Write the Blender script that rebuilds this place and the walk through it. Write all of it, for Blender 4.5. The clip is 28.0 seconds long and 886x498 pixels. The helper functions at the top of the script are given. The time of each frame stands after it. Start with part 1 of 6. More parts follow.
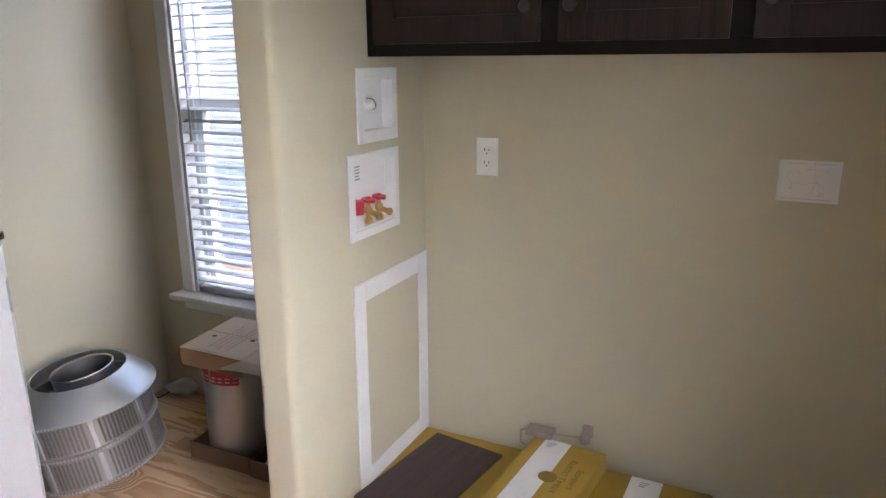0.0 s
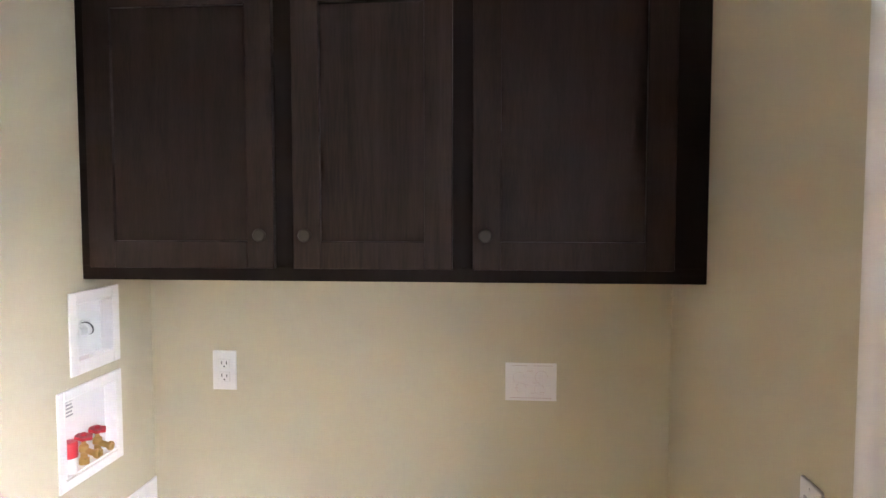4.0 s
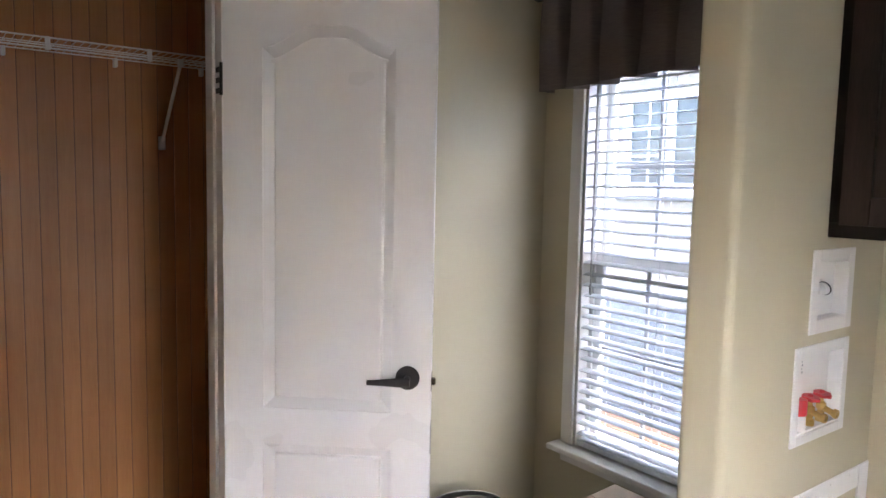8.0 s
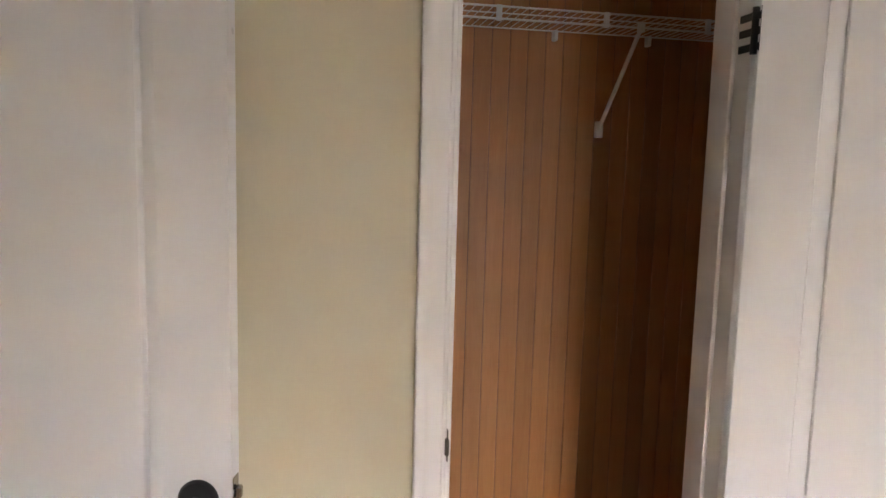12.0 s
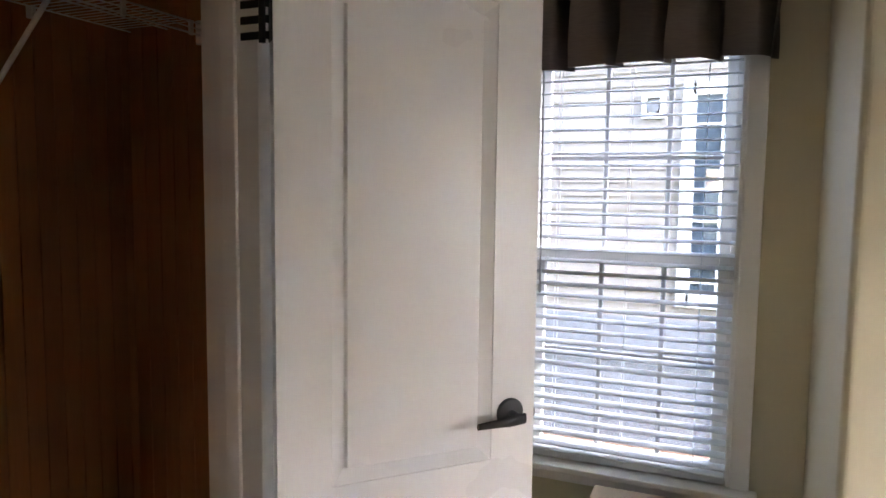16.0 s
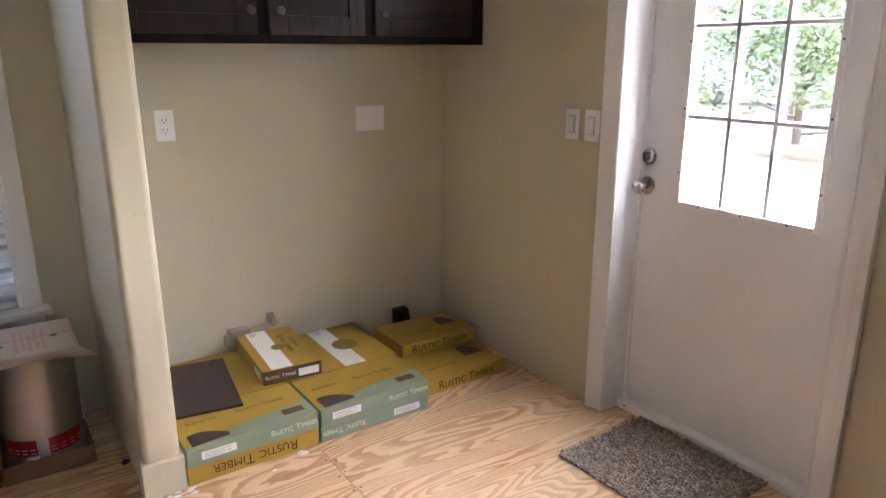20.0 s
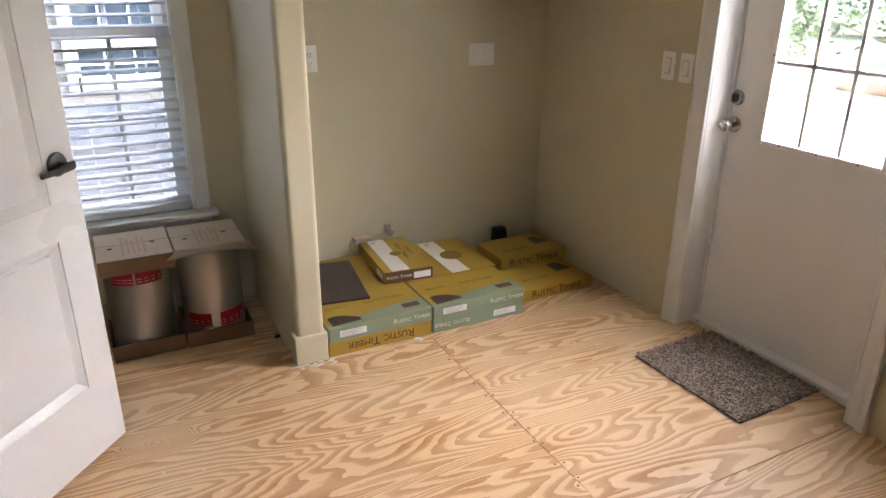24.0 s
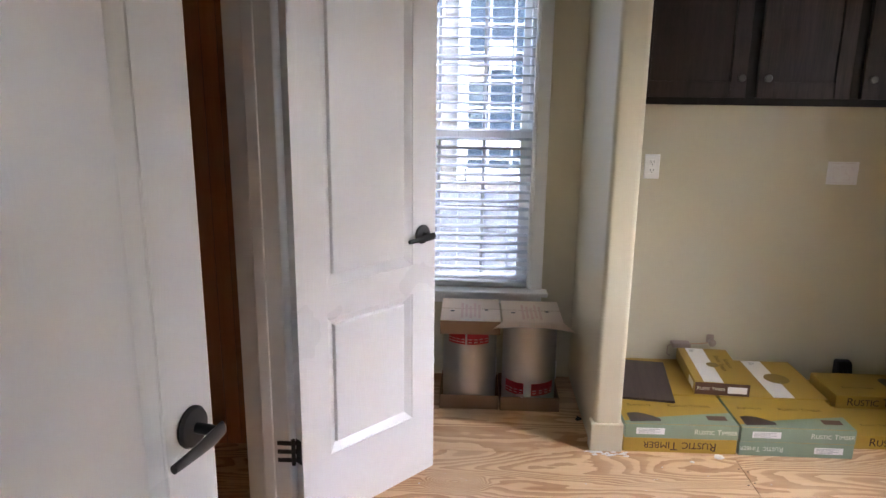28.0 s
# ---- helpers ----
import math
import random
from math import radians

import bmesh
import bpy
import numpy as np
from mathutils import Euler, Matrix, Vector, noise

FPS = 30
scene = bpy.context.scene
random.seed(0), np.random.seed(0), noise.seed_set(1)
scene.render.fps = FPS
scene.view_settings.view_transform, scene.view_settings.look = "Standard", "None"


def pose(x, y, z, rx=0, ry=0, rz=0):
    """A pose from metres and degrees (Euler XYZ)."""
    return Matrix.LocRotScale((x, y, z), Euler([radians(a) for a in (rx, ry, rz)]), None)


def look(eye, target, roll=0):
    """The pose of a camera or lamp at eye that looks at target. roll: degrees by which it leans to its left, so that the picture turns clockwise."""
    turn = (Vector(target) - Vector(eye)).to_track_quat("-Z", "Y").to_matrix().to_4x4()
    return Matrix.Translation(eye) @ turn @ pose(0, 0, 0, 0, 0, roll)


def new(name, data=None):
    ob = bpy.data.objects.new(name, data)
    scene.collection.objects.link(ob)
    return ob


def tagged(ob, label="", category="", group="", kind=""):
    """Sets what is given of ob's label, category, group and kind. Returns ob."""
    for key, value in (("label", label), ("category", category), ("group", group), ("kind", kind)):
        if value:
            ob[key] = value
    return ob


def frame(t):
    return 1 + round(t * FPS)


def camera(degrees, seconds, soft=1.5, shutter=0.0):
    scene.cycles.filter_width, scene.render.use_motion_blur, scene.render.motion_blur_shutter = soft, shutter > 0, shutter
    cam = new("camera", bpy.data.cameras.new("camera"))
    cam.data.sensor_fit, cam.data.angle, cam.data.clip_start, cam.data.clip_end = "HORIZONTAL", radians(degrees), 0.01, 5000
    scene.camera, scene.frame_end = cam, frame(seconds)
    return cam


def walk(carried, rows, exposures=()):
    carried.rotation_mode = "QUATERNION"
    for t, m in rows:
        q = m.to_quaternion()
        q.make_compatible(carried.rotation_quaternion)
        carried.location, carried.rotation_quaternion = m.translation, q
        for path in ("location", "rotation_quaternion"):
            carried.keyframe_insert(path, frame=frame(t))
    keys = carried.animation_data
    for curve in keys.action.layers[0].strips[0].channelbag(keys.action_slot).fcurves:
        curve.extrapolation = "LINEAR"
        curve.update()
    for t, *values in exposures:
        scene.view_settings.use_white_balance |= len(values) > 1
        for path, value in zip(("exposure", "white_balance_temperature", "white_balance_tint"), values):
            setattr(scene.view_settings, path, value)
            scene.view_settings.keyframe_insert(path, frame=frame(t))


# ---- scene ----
cam = camera(64.8, 28.0)

# seconds, eye x y z, yaw, pitch, lean
PATH = [
    (0, 1.066, -2.038, 1.397, 26.05, -15.05, -0.32),
    (0.5, 1.135, -1.984, 1.392, 13.85, -15.95, -0.31),
    (1, 1.178, -1.955, 1.379, 6.61, -16.13, -0.30),
    (1.5, 1.178, -1.946, 1.381, 3.28, -15.95, -0.13),
    (2, 1.145, -1.981, 1.439, 1.37, -15.79, -0.18),
    (2.5, 1.104, -2.012, 1.549, 0.80, -15.19, -0.19),
    (4.5, 0.997, -1.984, 1.595, 10.05, -1.35, 0.26),
    (5, 0.910, -1.996, 1.594, 17.98, -1.49, 0.53),
    (5.5, 0.854, -1.994, 1.576, 27.74, -1.58, 0.75),
    (6, 0.832, -2.005, 1.547, 35.72, -1.57, 0.82),
    (6.5, 0.821, -2.024, 1.537, 40.94, -2.22, 0.99),
    (7, 0.814, -2.040, 1.527, 44.55, -3.17, 1.05),
    (7.5, 0.798, -2.063, 1.516, 48.53, -4.53, 1.13),
    (8, 0.792, -2.095, 1.518, 52.96, -5.30, 1.22),
    (8.5, 0.787, -2.117, 1.504, 58.28, -5.40, 1.24),
    (9, 0.774, -2.142, 1.506, 63.51, -5.80, 1.37),
    (9.5, 0.771, -2.154, 1.505, 68.36, -6.01, 1.41),
    (10, 0.767, -2.131, 1.495, 71.61, -6.36, 1.47),
    (10.5, 0.689, -2.112, 1.468, 73.39, -6.56, 1.57),
    (11, 0.487, -2.180, 1.507, 76.58, -6.51, 1.57),
    (11.5, 0.276, -2.214, 1.524, 79.41, -6.77, 1.49),
    (13.5, -0.385, -2.445, 1.518, 76.60, -6.05, 1.50),
    (14, -0.495, -2.545, 1.546, 60.40, -6.50, 1.40),
    (14.5, -0.585, -2.580, 1.519, 43.10, -5.68, 1.19),
    (15, -0.465, -2.545, 1.515, 35.80, -5.85, 1.15),
    (15.5, -0.375, -2.537, 1.508, 29.57, -5.18, 0.91),
    (16, -0.336, -2.510, 1.485, 23.14, -5.04, 0.67),
    (16.5, -0.302, -2.506, 1.503, 16.04, -5.64, 0.45),
    (17, -0.236, -2.505, 1.509, 9.73, -5.67, 0.24),
    (17.5, -0.228, -2.519, 1.489, 3.20, -5.62, 0.28),
    (18, -0.286, -2.591, 1.493, -4.06, -5.71, 0.18),
    (18.5, -0.346, -2.667, 1.474, -13.05, -5.78, 0.07),
    (19, -0.357, -2.738, 1.506, -21.94, -6.80, 0.03),
    (19.5, -0.411, -2.829, 1.436, -28.63, -7.55, 0.10),
    (20, -0.418, -2.871, 1.380, -34.25, -15.75, -0.05),
    (20.5, -0.448, -2.855, 1.343, -41.57, -24.15, -0.39),
    (22.5, -0.587, -2.992, 1.298, -48.78, -30.35, 0.21),
    (23, -0.663, -3.027, 1.336, -39.29, -29.18, 0.39),
    (23.5, -0.762, -3.130, 1.408, -33.59, -27.10, 0.39),
    (24, -0.715, -3.177, 1.472, -27.23, -21.56, 0.42),
    (24.5, -0.614, -3.222, 1.474, -18.42, -16.51, 0.38),
    (25, -0.625, -3.295, 1.482, -12.39, -14.50, 0.48),
    (25.5, -0.662, -3.440, 1.499, -8.21, -14.18, 0.54),
    (26, -0.638, -3.460, 1.500, -4.83, -14.01, 0.50),
    (26.5, -0.632, -3.428, 1.504, -2.67, -13.99, 0.59),
    (27, -0.643, -3.425, 1.498, -0.72, -13.72, 0.64),
    (27.5, -0.643, -3.414, 1.504, 0.95, -13.83, 0.66),
    (28, -0.634, -3.413, 1.506, 2.38, -13.72, 0.71),
]


def aimed(x, y, z, yaw, pitch, lean):
    a, b = radians(yaw), radians(pitch)
    way = Vector((-math.sin(a) * math.cos(b), math.cos(a) * math.cos(b), math.sin(b)))
    eye = Vector((x, y, z))
    return look(eye, eye + way, lean)


EXPOSURES = [
    (0.0, 5.31, 6463, 26),
    (1.0, 5.67, 7035, 29),
    (2.0, 5.59, 7341, 29),
    (5.0, 6.44, 6171, 28),
    (6.0, 5.53, 6570, 26),
    (7.0, 5.41, 6323, 25),
    (8.0, 5.41, 6793, 25),
    (9.0, 5.27, 7661, 26),
    (10.0, 5.61, 6814, 23),
    (11.0, 5.67, 7417, 27),
    (14.0, 6.34, 6881, 26),
    (15.0, 5.89, 7369, 24),
    (16.0, 5.22, 7193, 25),
    (17.0, 4.72, 8134, 27),
    (18.0, 4.83, 9110, 28),
    (19.0, 5.25, 9540, 30),
    (20.0, 5.50, 6761, 29),
    (23.0, 5.65, 5170, 7),
    (24.0, 5.31, 7315, 24),
    (25.0, 5.45, 6858, 28),
    (28.0, 5.43, 6699, 27),
]
walk(cam, [(r[0], aimed(*r[1:])) for r in PATH], EXPOSURES)

# ---- daylight ----
world = bpy.data.worlds.new("sky")
scene.world = world
world.use_nodes = True
wn = world.node_tree
sky = wn.nodes.new("ShaderNodeTexSky")
sky.sky_type = "NISHITA"
sky.sun_disc = False
sky.sun_elevation, sky.sun_rotation = radians(43), radians(93)
sky.air_density, sky.dust_density = 1.2, 0.7
wn.nodes["Background"].inputs[1].default_value = 0.15
wn.links.new(sky.outputs[0], wn.nodes["Background"].inputs[0])
sun_data = bpy.data.lights.new("sun", "SUN")
sun_data.energy, sun_data.angle, sun_data.color = 1.5, radians(90), (0.88, 0.955, 1.0)
sun = new("sun", sun_data)
sun.matrix_world = look((0, 0, 0), (-0.72, 0.04, -0.69))


# ---- small builders ----
def nodes_of(m):
    m.use_nodes = True
    return m.node_tree.nodes, m.node_tree.links, m.node_tree.nodes["Principled BSDF"]


def paint(name, colour, rough=0.5, metal=0.0, vary=0.06, scale=6.0, bump=0.0, bscale=300.0, coords="Object", stretch=(1, 1, 1), spec=0.5, random_amount=0.0):
    """A plain surface with two scales of variation and fine relief."""
    m = bpy.data.materials.new(name)
    n, l, p = nodes_of(m)
    tc = n.new("ShaderNodeTexCoord")
    mp = n.new("ShaderNodeMapping")
    mp.inputs["Scale"].default_value = stretch
    l.new(tc.outputs[coords], mp.inputs[0])
    big = n.new("ShaderNodeTexNoise")
    big.inputs["Scale"].default_value, big.inputs["Detail"].default_value = scale, 4
    l.new(mp.outputs[0], big.inputs["Vector"])
    fine = n.new("ShaderNodeTexNoise")
    fine.inputs["Scale"].default_value, fine.inputs["Detail"].default_value = bscale, 3
    l.new(mp.outputs[0], fine.inputs["Vector"])
    mix = n.new("ShaderNodeMix")
    mix.data_type = "RGBA"
    c = colour
    mix.inputs[6].default_value = (c[0] * (1 - vary), c[1] * (1 - vary), c[2] * (1 - vary), 1)
    mix.inputs[7].default_value = (min(1, c[0] * (1 + vary)), min(1, c[1] * (1 + vary)), min(1, c[2] * (1 + vary)), 1)
    l.new(big.outputs["Fac"], mix.inputs[0])
    last = mix.outputs[2]
    if random_amount:
        info, hsv, ma = n.new("ShaderNodeObjectInfo"), n.new("ShaderNodeHueSaturation"), n.new("ShaderNodeMapRange")
        ma.inputs[3].default_value, ma.inputs[4].default_value = 1 - random_amount, 1 + random_amount
        l.new(info.outputs["Random"], ma.inputs[0])
        l.new(ma.outputs[0], hsv.inputs["Value"])
        l.new(last, hsv.inputs["Color"])
        last = hsv.outputs[0]
    l.new(last, p.inputs["Base Color"])
    rr = n.new("ShaderNodeMapRange")
    rr.inputs[3].default_value, rr.inputs[4].default_value = max(0.02, rough - 0.08), min(1, rough + 0.08)
    l.new(big.outputs["Fac"], rr.inputs[0])
    l.new(rr.outputs[0], p.inputs["Roughness"])
    p.inputs["Metallic"].default_value = metal
    p.inputs["Specular IOR Level"].default_value = spec
    if bump:
        b = n.new("ShaderNodeBump")
        b.inputs["Strength"].default_value, b.inputs["Distance"].default_value = bump, 0.002
        l.new(fine.outputs["Fac"], b.inputs["Height"])
        l.new(b.outputs[0], p.inputs["Normal"])
    return m


def grained(name, dark, light, rough=0.45, stretch=(1, 1, 12), scale=5.0, contrast=1.0, bump=0.1, random_amount=0.06, bands=0.0):
    """Wood whose grain runs along one axis."""
    m = bpy.data.materials.new(name)
    n, l, p = nodes_of(m)
    tc, mp, info = n.new("ShaderNodeTexCoord"), n.new("ShaderNodeMapping"), n.new("ShaderNodeObjectInfo")
    mp.inputs["Scale"].default_value = stretch
    l.new(tc.outputs["Object"], mp.inputs[0])
    add = n.new("ShaderNodeVectorMath")
    mul = n.new("ShaderNodeMath")
    mul.operation = "MULTIPLY"
    mul.inputs[1].default_value = 37.0
    l.new(info.outputs["Random"], mul.inputs[0])
    l.new(mp.outputs[0], add.inputs[0])
    l.new(mul.outputs[0], add.inputs[1])
    a, f = n.new("ShaderNodeTexNoise"), n.new("ShaderNodeTexNoise")
    a.inputs["Scale"].default_value, a.inputs["Detail"].default_value, a.inputs["Distortion"].default_value = scale, 5, 0.6
    f.inputs["Scale"].default_value, f.inputs["Detail"].default_value = scale * 9, 4
    l.new(add.outputs[0], a.inputs["Vector"])
    l.new(add.outputs[0], f.inputs["Vector"])
    mixf = n.new("ShaderNodeMath")
    mixf.operation = "MULTIPLY_ADD"
    mixf.inputs[1].default_value = 0.45
    l.new(f.outputs["Fac"], mixf.inputs[0])
    sc = n.new("ShaderNodeMath")
    sc.operation = "MULTIPLY"
    sc.inputs[1].default_value = 0.6
    l.new(a.outputs["Fac"], sc.inputs[0])
    l.new(sc.outputs[0], mixf.inputs[2])
    ramp = n.new("ShaderNodeValToRGB")
    ramp.color_ramp.elements[0].position, ramp.color_ramp.elements[1].position = 0.5 - 0.2 / contrast, 0.5 + 0.2 / contrast
    ramp.color_ramp.elements[0].color, ramp.color_ramp.elements[1].color = (*dark, 1), (*light, 1)
    l.new(mixf.outputs[0], ramp.inputs[0])
    hsv, ma = n.new("ShaderNodeHueSaturation"), n.new("ShaderNodeMapRange")
    ma.inputs[3].default_value, ma.inputs[4].default_value = 1 - random_amount, 1 + random_amount
    l.new(info.outputs["Random"], ma.inputs[0])
    l.new(ma.outputs[0], hsv.inputs["Value"])
    l.new(ramp.outputs[0], hsv.inputs["Color"])
    l.new(hsv.outputs[0], p.inputs["Base Color"])
    p.inputs["Roughness"].default_value = rough
    b = n.new("ShaderNodeBump")
    b.inputs["Strength"].default_value, b.inputs["Distance"].default_value = bump, 0.002
    l.new(mixf.outputs[0], b.inputs["Height"])
    l.new(b.outputs[0], p.inputs["Normal"])
    return m


def plywood(name):
    """Rotary-cut softwood plywood: broad pale figures with sharp tan contours drawn out along x, and ringed knots."""
    m = bpy.data.materials.new(name)
    n, l, p = nodes_of(m)

    def math_node(op, a, c):
        q = n.new("ShaderNodeMath")
        q.operation = op
        for k, v in enumerate((a, c)):
            if isinstance(v, float):
                q.inputs[k].default_value = v
            else:
                l.new(v, q.inputs[k])
        return q.outputs[0]

    def noise_node(src, scale, detail, rough=0.5, distortion=0.0):
        q = n.new("ShaderNodeTexNoise")
        q.inputs["Scale"].default_value, q.inputs["Detail"].default_value = scale, detail
        q.inputs["Roughness"].default_value, q.inputs["Distortion"].default_value = rough, distortion
        l.new(src, q.inputs["Vector"])
        return q.outputs["Fac"]

    tc, info = n.new("ShaderNodeTexCoord"), n.new("ShaderNodeObjectInfo")
    shift = math_node("MULTIPLY", info.outputs["Random"], 23.0)

    def stretched(sx, sy):
        mp, add = n.new("ShaderNodeMapping"), n.new("ShaderNodeVectorMath")
        mp.inputs["Scale"].default_value = (sx, sy, 1)
        l.new(tc.outputs["Object"], mp.inputs[0])
        l.new(mp.outputs[0], add.inputs[0])
        l.new(shift, add.inputs[1])
        return add.outputs[0]

    long_way = stretched(0.42, 2.7)
    base = noise_node(long_way, 1.25, 2.2, 0.45, 0.5)
    ragged = noise_node(stretched(9.0, 30.0), 1.0, 3.0, 0.6)
    knot = n.new("ShaderNodeTexVoronoi")
    knot.inputs["Scale"].default_value = 1.0
    l.new(stretched(0.95, 1.5), knot.inputs["Vector"])
    bulge = n.new("ShaderNodeMapRange")
    bulge.interpolation_type = "SMOOTHSTEP"
    for k, v in zip((1, 2, 3, 4), (0.0, 0.15, 0.34, 0.0)):
        bulge.inputs[k].default_value = v
    l.new(knot.outputs["Distance"], bulge.inputs[0])
    field = math_node("ADD", base, bulge.outputs[0])
    spacing = math_node("ADD", math_node("MULTIPLY", noise_node(stretched(0.35, 0.9), 1.0, 1.0), 58.0), 3.0)
    rings = math_node("ADD", math_node("MULTIPLY", field, spacing), math_node("MULTIPLY", ragged, 0.75))
    fr = math_node("FRACT", rings, 0.0)
    ramp = n.new("ShaderNodeValToRGB")
    e = ramp.color_ramp.elements
    e[0].position, e[0].color = 0.0, (0.53, 0.315, 0.162, 1)
    e[1].position, e[1].color = 1.0, (0.46, 0.255, 0.122, 1)
    for at, c in ((0.05, (0.745, 0.52, 0.305, 1)), (0.36, (0.73, 0.50, 0.285, 1)), (0.51, (0.69, 0.455, 0.255, 1)), (0.57, (0.575, 0.345, 0.187, 1)), (0.94, (0.505, 0.285, 0.142, 1))):
        e.new(at).color = c
    l.new(fr, ramp.inputs[0])
    # broad pale and dusty patches
    dr = n.new("ShaderNodeMapRange")
    for k, v in zip((1, 2, 4), (0.42, 0.74, 0.5)):
        dr.inputs[k].default_value = v
    l.new(noise_node(tc.outputs["Object"], 1.9, 5.0), dr.inputs[0])
    dust = n.new("ShaderNodeMix")
    dust.data_type = "RGBA"
    dust.inputs[7].default_value = (0.71, 0.545, 0.37, 1)
    l.new(dr.outputs[0], dust.inputs[0])
    l.new(ramp.outputs[0], dust.inputs[6])
    fibre = noise_node(stretched(6.0, 170.0), 1.0, 4.0)
    sr = n.new("ShaderNodeValToRGB")
    sr.color_ramp.elements[0].position, sr.color_ramp.elements[1].position = 0.3, 0.6
    sr.color_ramp.elements[0].color = (0.66, 0.61, 0.56, 1)
    l.new(fibre, sr.inputs[0])
    streak = n.new("ShaderNodeMix")
    streak.data_type, streak.blend_type = "RGBA", "MULTIPLY"
    streak.inputs[0].default_value = 0.22
    l.new(dust.outputs[2], streak.inputs[6])
    l.new(sr.outputs[0], streak.inputs[7])
    # rust-brown stains soaked into the summer wood
    sm = n.new("ShaderNodeMapRange")
    for k, v in zip((1, 2, 4), (0.50, 0.66, 0.66)):
        sm.inputs[k].default_value = v
    l.new(noise_node(stretched(1.6, 4.2), 1.5, 4.0, 0.6, 0.6), sm.inputs[0])
    dark_half = n.new("ShaderNodeMapRange")
    for k, v in zip((1, 2), (0.45, 0.6)):
        dark_half.inputs[k].default_value = v
    l.new(fr, dark_half.inputs[0])
    soak = n.new("ShaderNodeMix")
    soak.data_type, soak.blend_type = "RGBA", "MULTIPLY"
    soak.inputs[7].default_value = (0.80, 0.60, 0.45, 1)
    l.new(math_node("MULTIPLY", sm.outputs[0], math_node("ADD", math_node("MULTIPLY", dark_half.outputs[0], 0.75), 0.25)), soak.inputs[0])
    l.new(streak.outputs[2], soak.inputs[6])
    l.new(soak.outputs[2], p.inputs["Base Color"])
    p.inputs["Roughness"].default_value = 0.5
    b = n.new("ShaderNodeBump")
    b.inputs["Strength"].default_value, b.inputs["Distance"].default_value = 0.2, 0.0015
    l.new(fibre, b.inputs["Height"])
    l.new(b.outputs[0], p.inputs["Normal"])
    return m


def embossed(name, colour, rough=0.29):
    """White moulded door skin with an embossed cathedral grain running along z."""
    m = paint(name, colour, rough, vary=0.015, scale=2.0)
    n, l, p = nodes_of(m)
    tc, mp = n.new("ShaderNodeTexCoord"), n.new("ShaderNodeMapping")
    mp.inputs["Scale"].default_value = (5.5, 5.5, 0.75)
    l.new(tc.outputs["Object"], mp.inputs[0])
    f, w = n.new("ShaderNodeTexNoise"), n.new("ShaderNodeTexNoise")
    f.inputs["Scale"].default_value, f.inputs["Detail"].default_value, f.inputs["Distortion"].default_value = 1.3, 1.5, 0.4
    w.inputs["Scale"].default_value, w.inputs["Detail"].default_value = 30, 3
    l.new(mp.outputs[0], f.inputs["Vector"])
    l.new(mp.outputs[0], w.inputs["Vector"])
    k, fr, mixed = n.new("ShaderNodeMath"), n.new("ShaderNodeMath"), n.new("ShaderNodeMath")
    k.operation, fr.operation, mixed.operation = "MULTIPLY", "PINGPONG", "MULTIPLY_ADD"
    k.inputs[1].default_value, fr.inputs[1].default_value, mixed.inputs[1].default_value = 24.0, 0.5, 1.0
    l.new(f.outputs["Fac"], k.inputs[0])
    l.new(k.outputs[0], fr.inputs[0])
    l.new(w.outputs["Fac"], mixed.inputs[0])
    l.new(fr.outputs[0], mixed.inputs[2])
    b = n.new("ShaderNodeBump")
    b.inputs["Strength"].default_value, b.inputs["Distance"].default_value = 0.1, 0.002
    l.new(mixed.outputs[0], b.inputs["Height"])
    l.new(b.outputs[0], p.inputs["Normal"])
    return m


def glassy(name, colour=(0.95, 0.98, 0.97), rough=0.0):
    m = bpy.data.materials.new(name)
    n, l, p = nodes_of(m)
    p.inputs["Base Color"].default_value = (*colour, 1)
    p.inputs["Roughness"].default_value = rough
    p.inputs["Transmission Weight"].default_value = 1.0
    p.inputs["IOR"].default_value = 1.45
    return m


def block(bm, x0, x1, y0, y1, z0, z1, bevel=0.0, seg=1):
    """A box between two corners, with its edges rounded off."""
    got = bmesh.ops.create_cube(bm, size=1.0)
    vs = got["verts"]
    for v in vs:
        v.co = Vector(((x0 + x1) / 2 + v.co.x * (x1 - x0), (y0 + y1) / 2 + v.co.y * (y1 - y0), (z0 + z1) / 2 + v.co.z * (z1 - z0)))
    if bevel:
        es = list({e for v in vs for e in v.link_edges})
        bmesh.ops.bevel(bm, geom=es, offset=bevel, segments=seg, profile=0.5, affect="EDGES")
    return bm


def tube(bm, a, b, r0, r1=None, seg=16, caps=True):
    """A round bar from a to b."""
    a, b = Vector(a), Vector(b)
    got = bmesh.ops.create_cone(bm, cap_ends=caps, segments=seg, radius1=r0, radius2=r0 if r1 is None else r1, depth=(b - a).length)
    m = Matrix.Translation((a + b) / 2) @ (b - a).to_track_quat("Z", "Y").to_matrix().to_4x4()
    bmesh.ops.transform(bm, matrix=m, verts=got["verts"])
    return bm


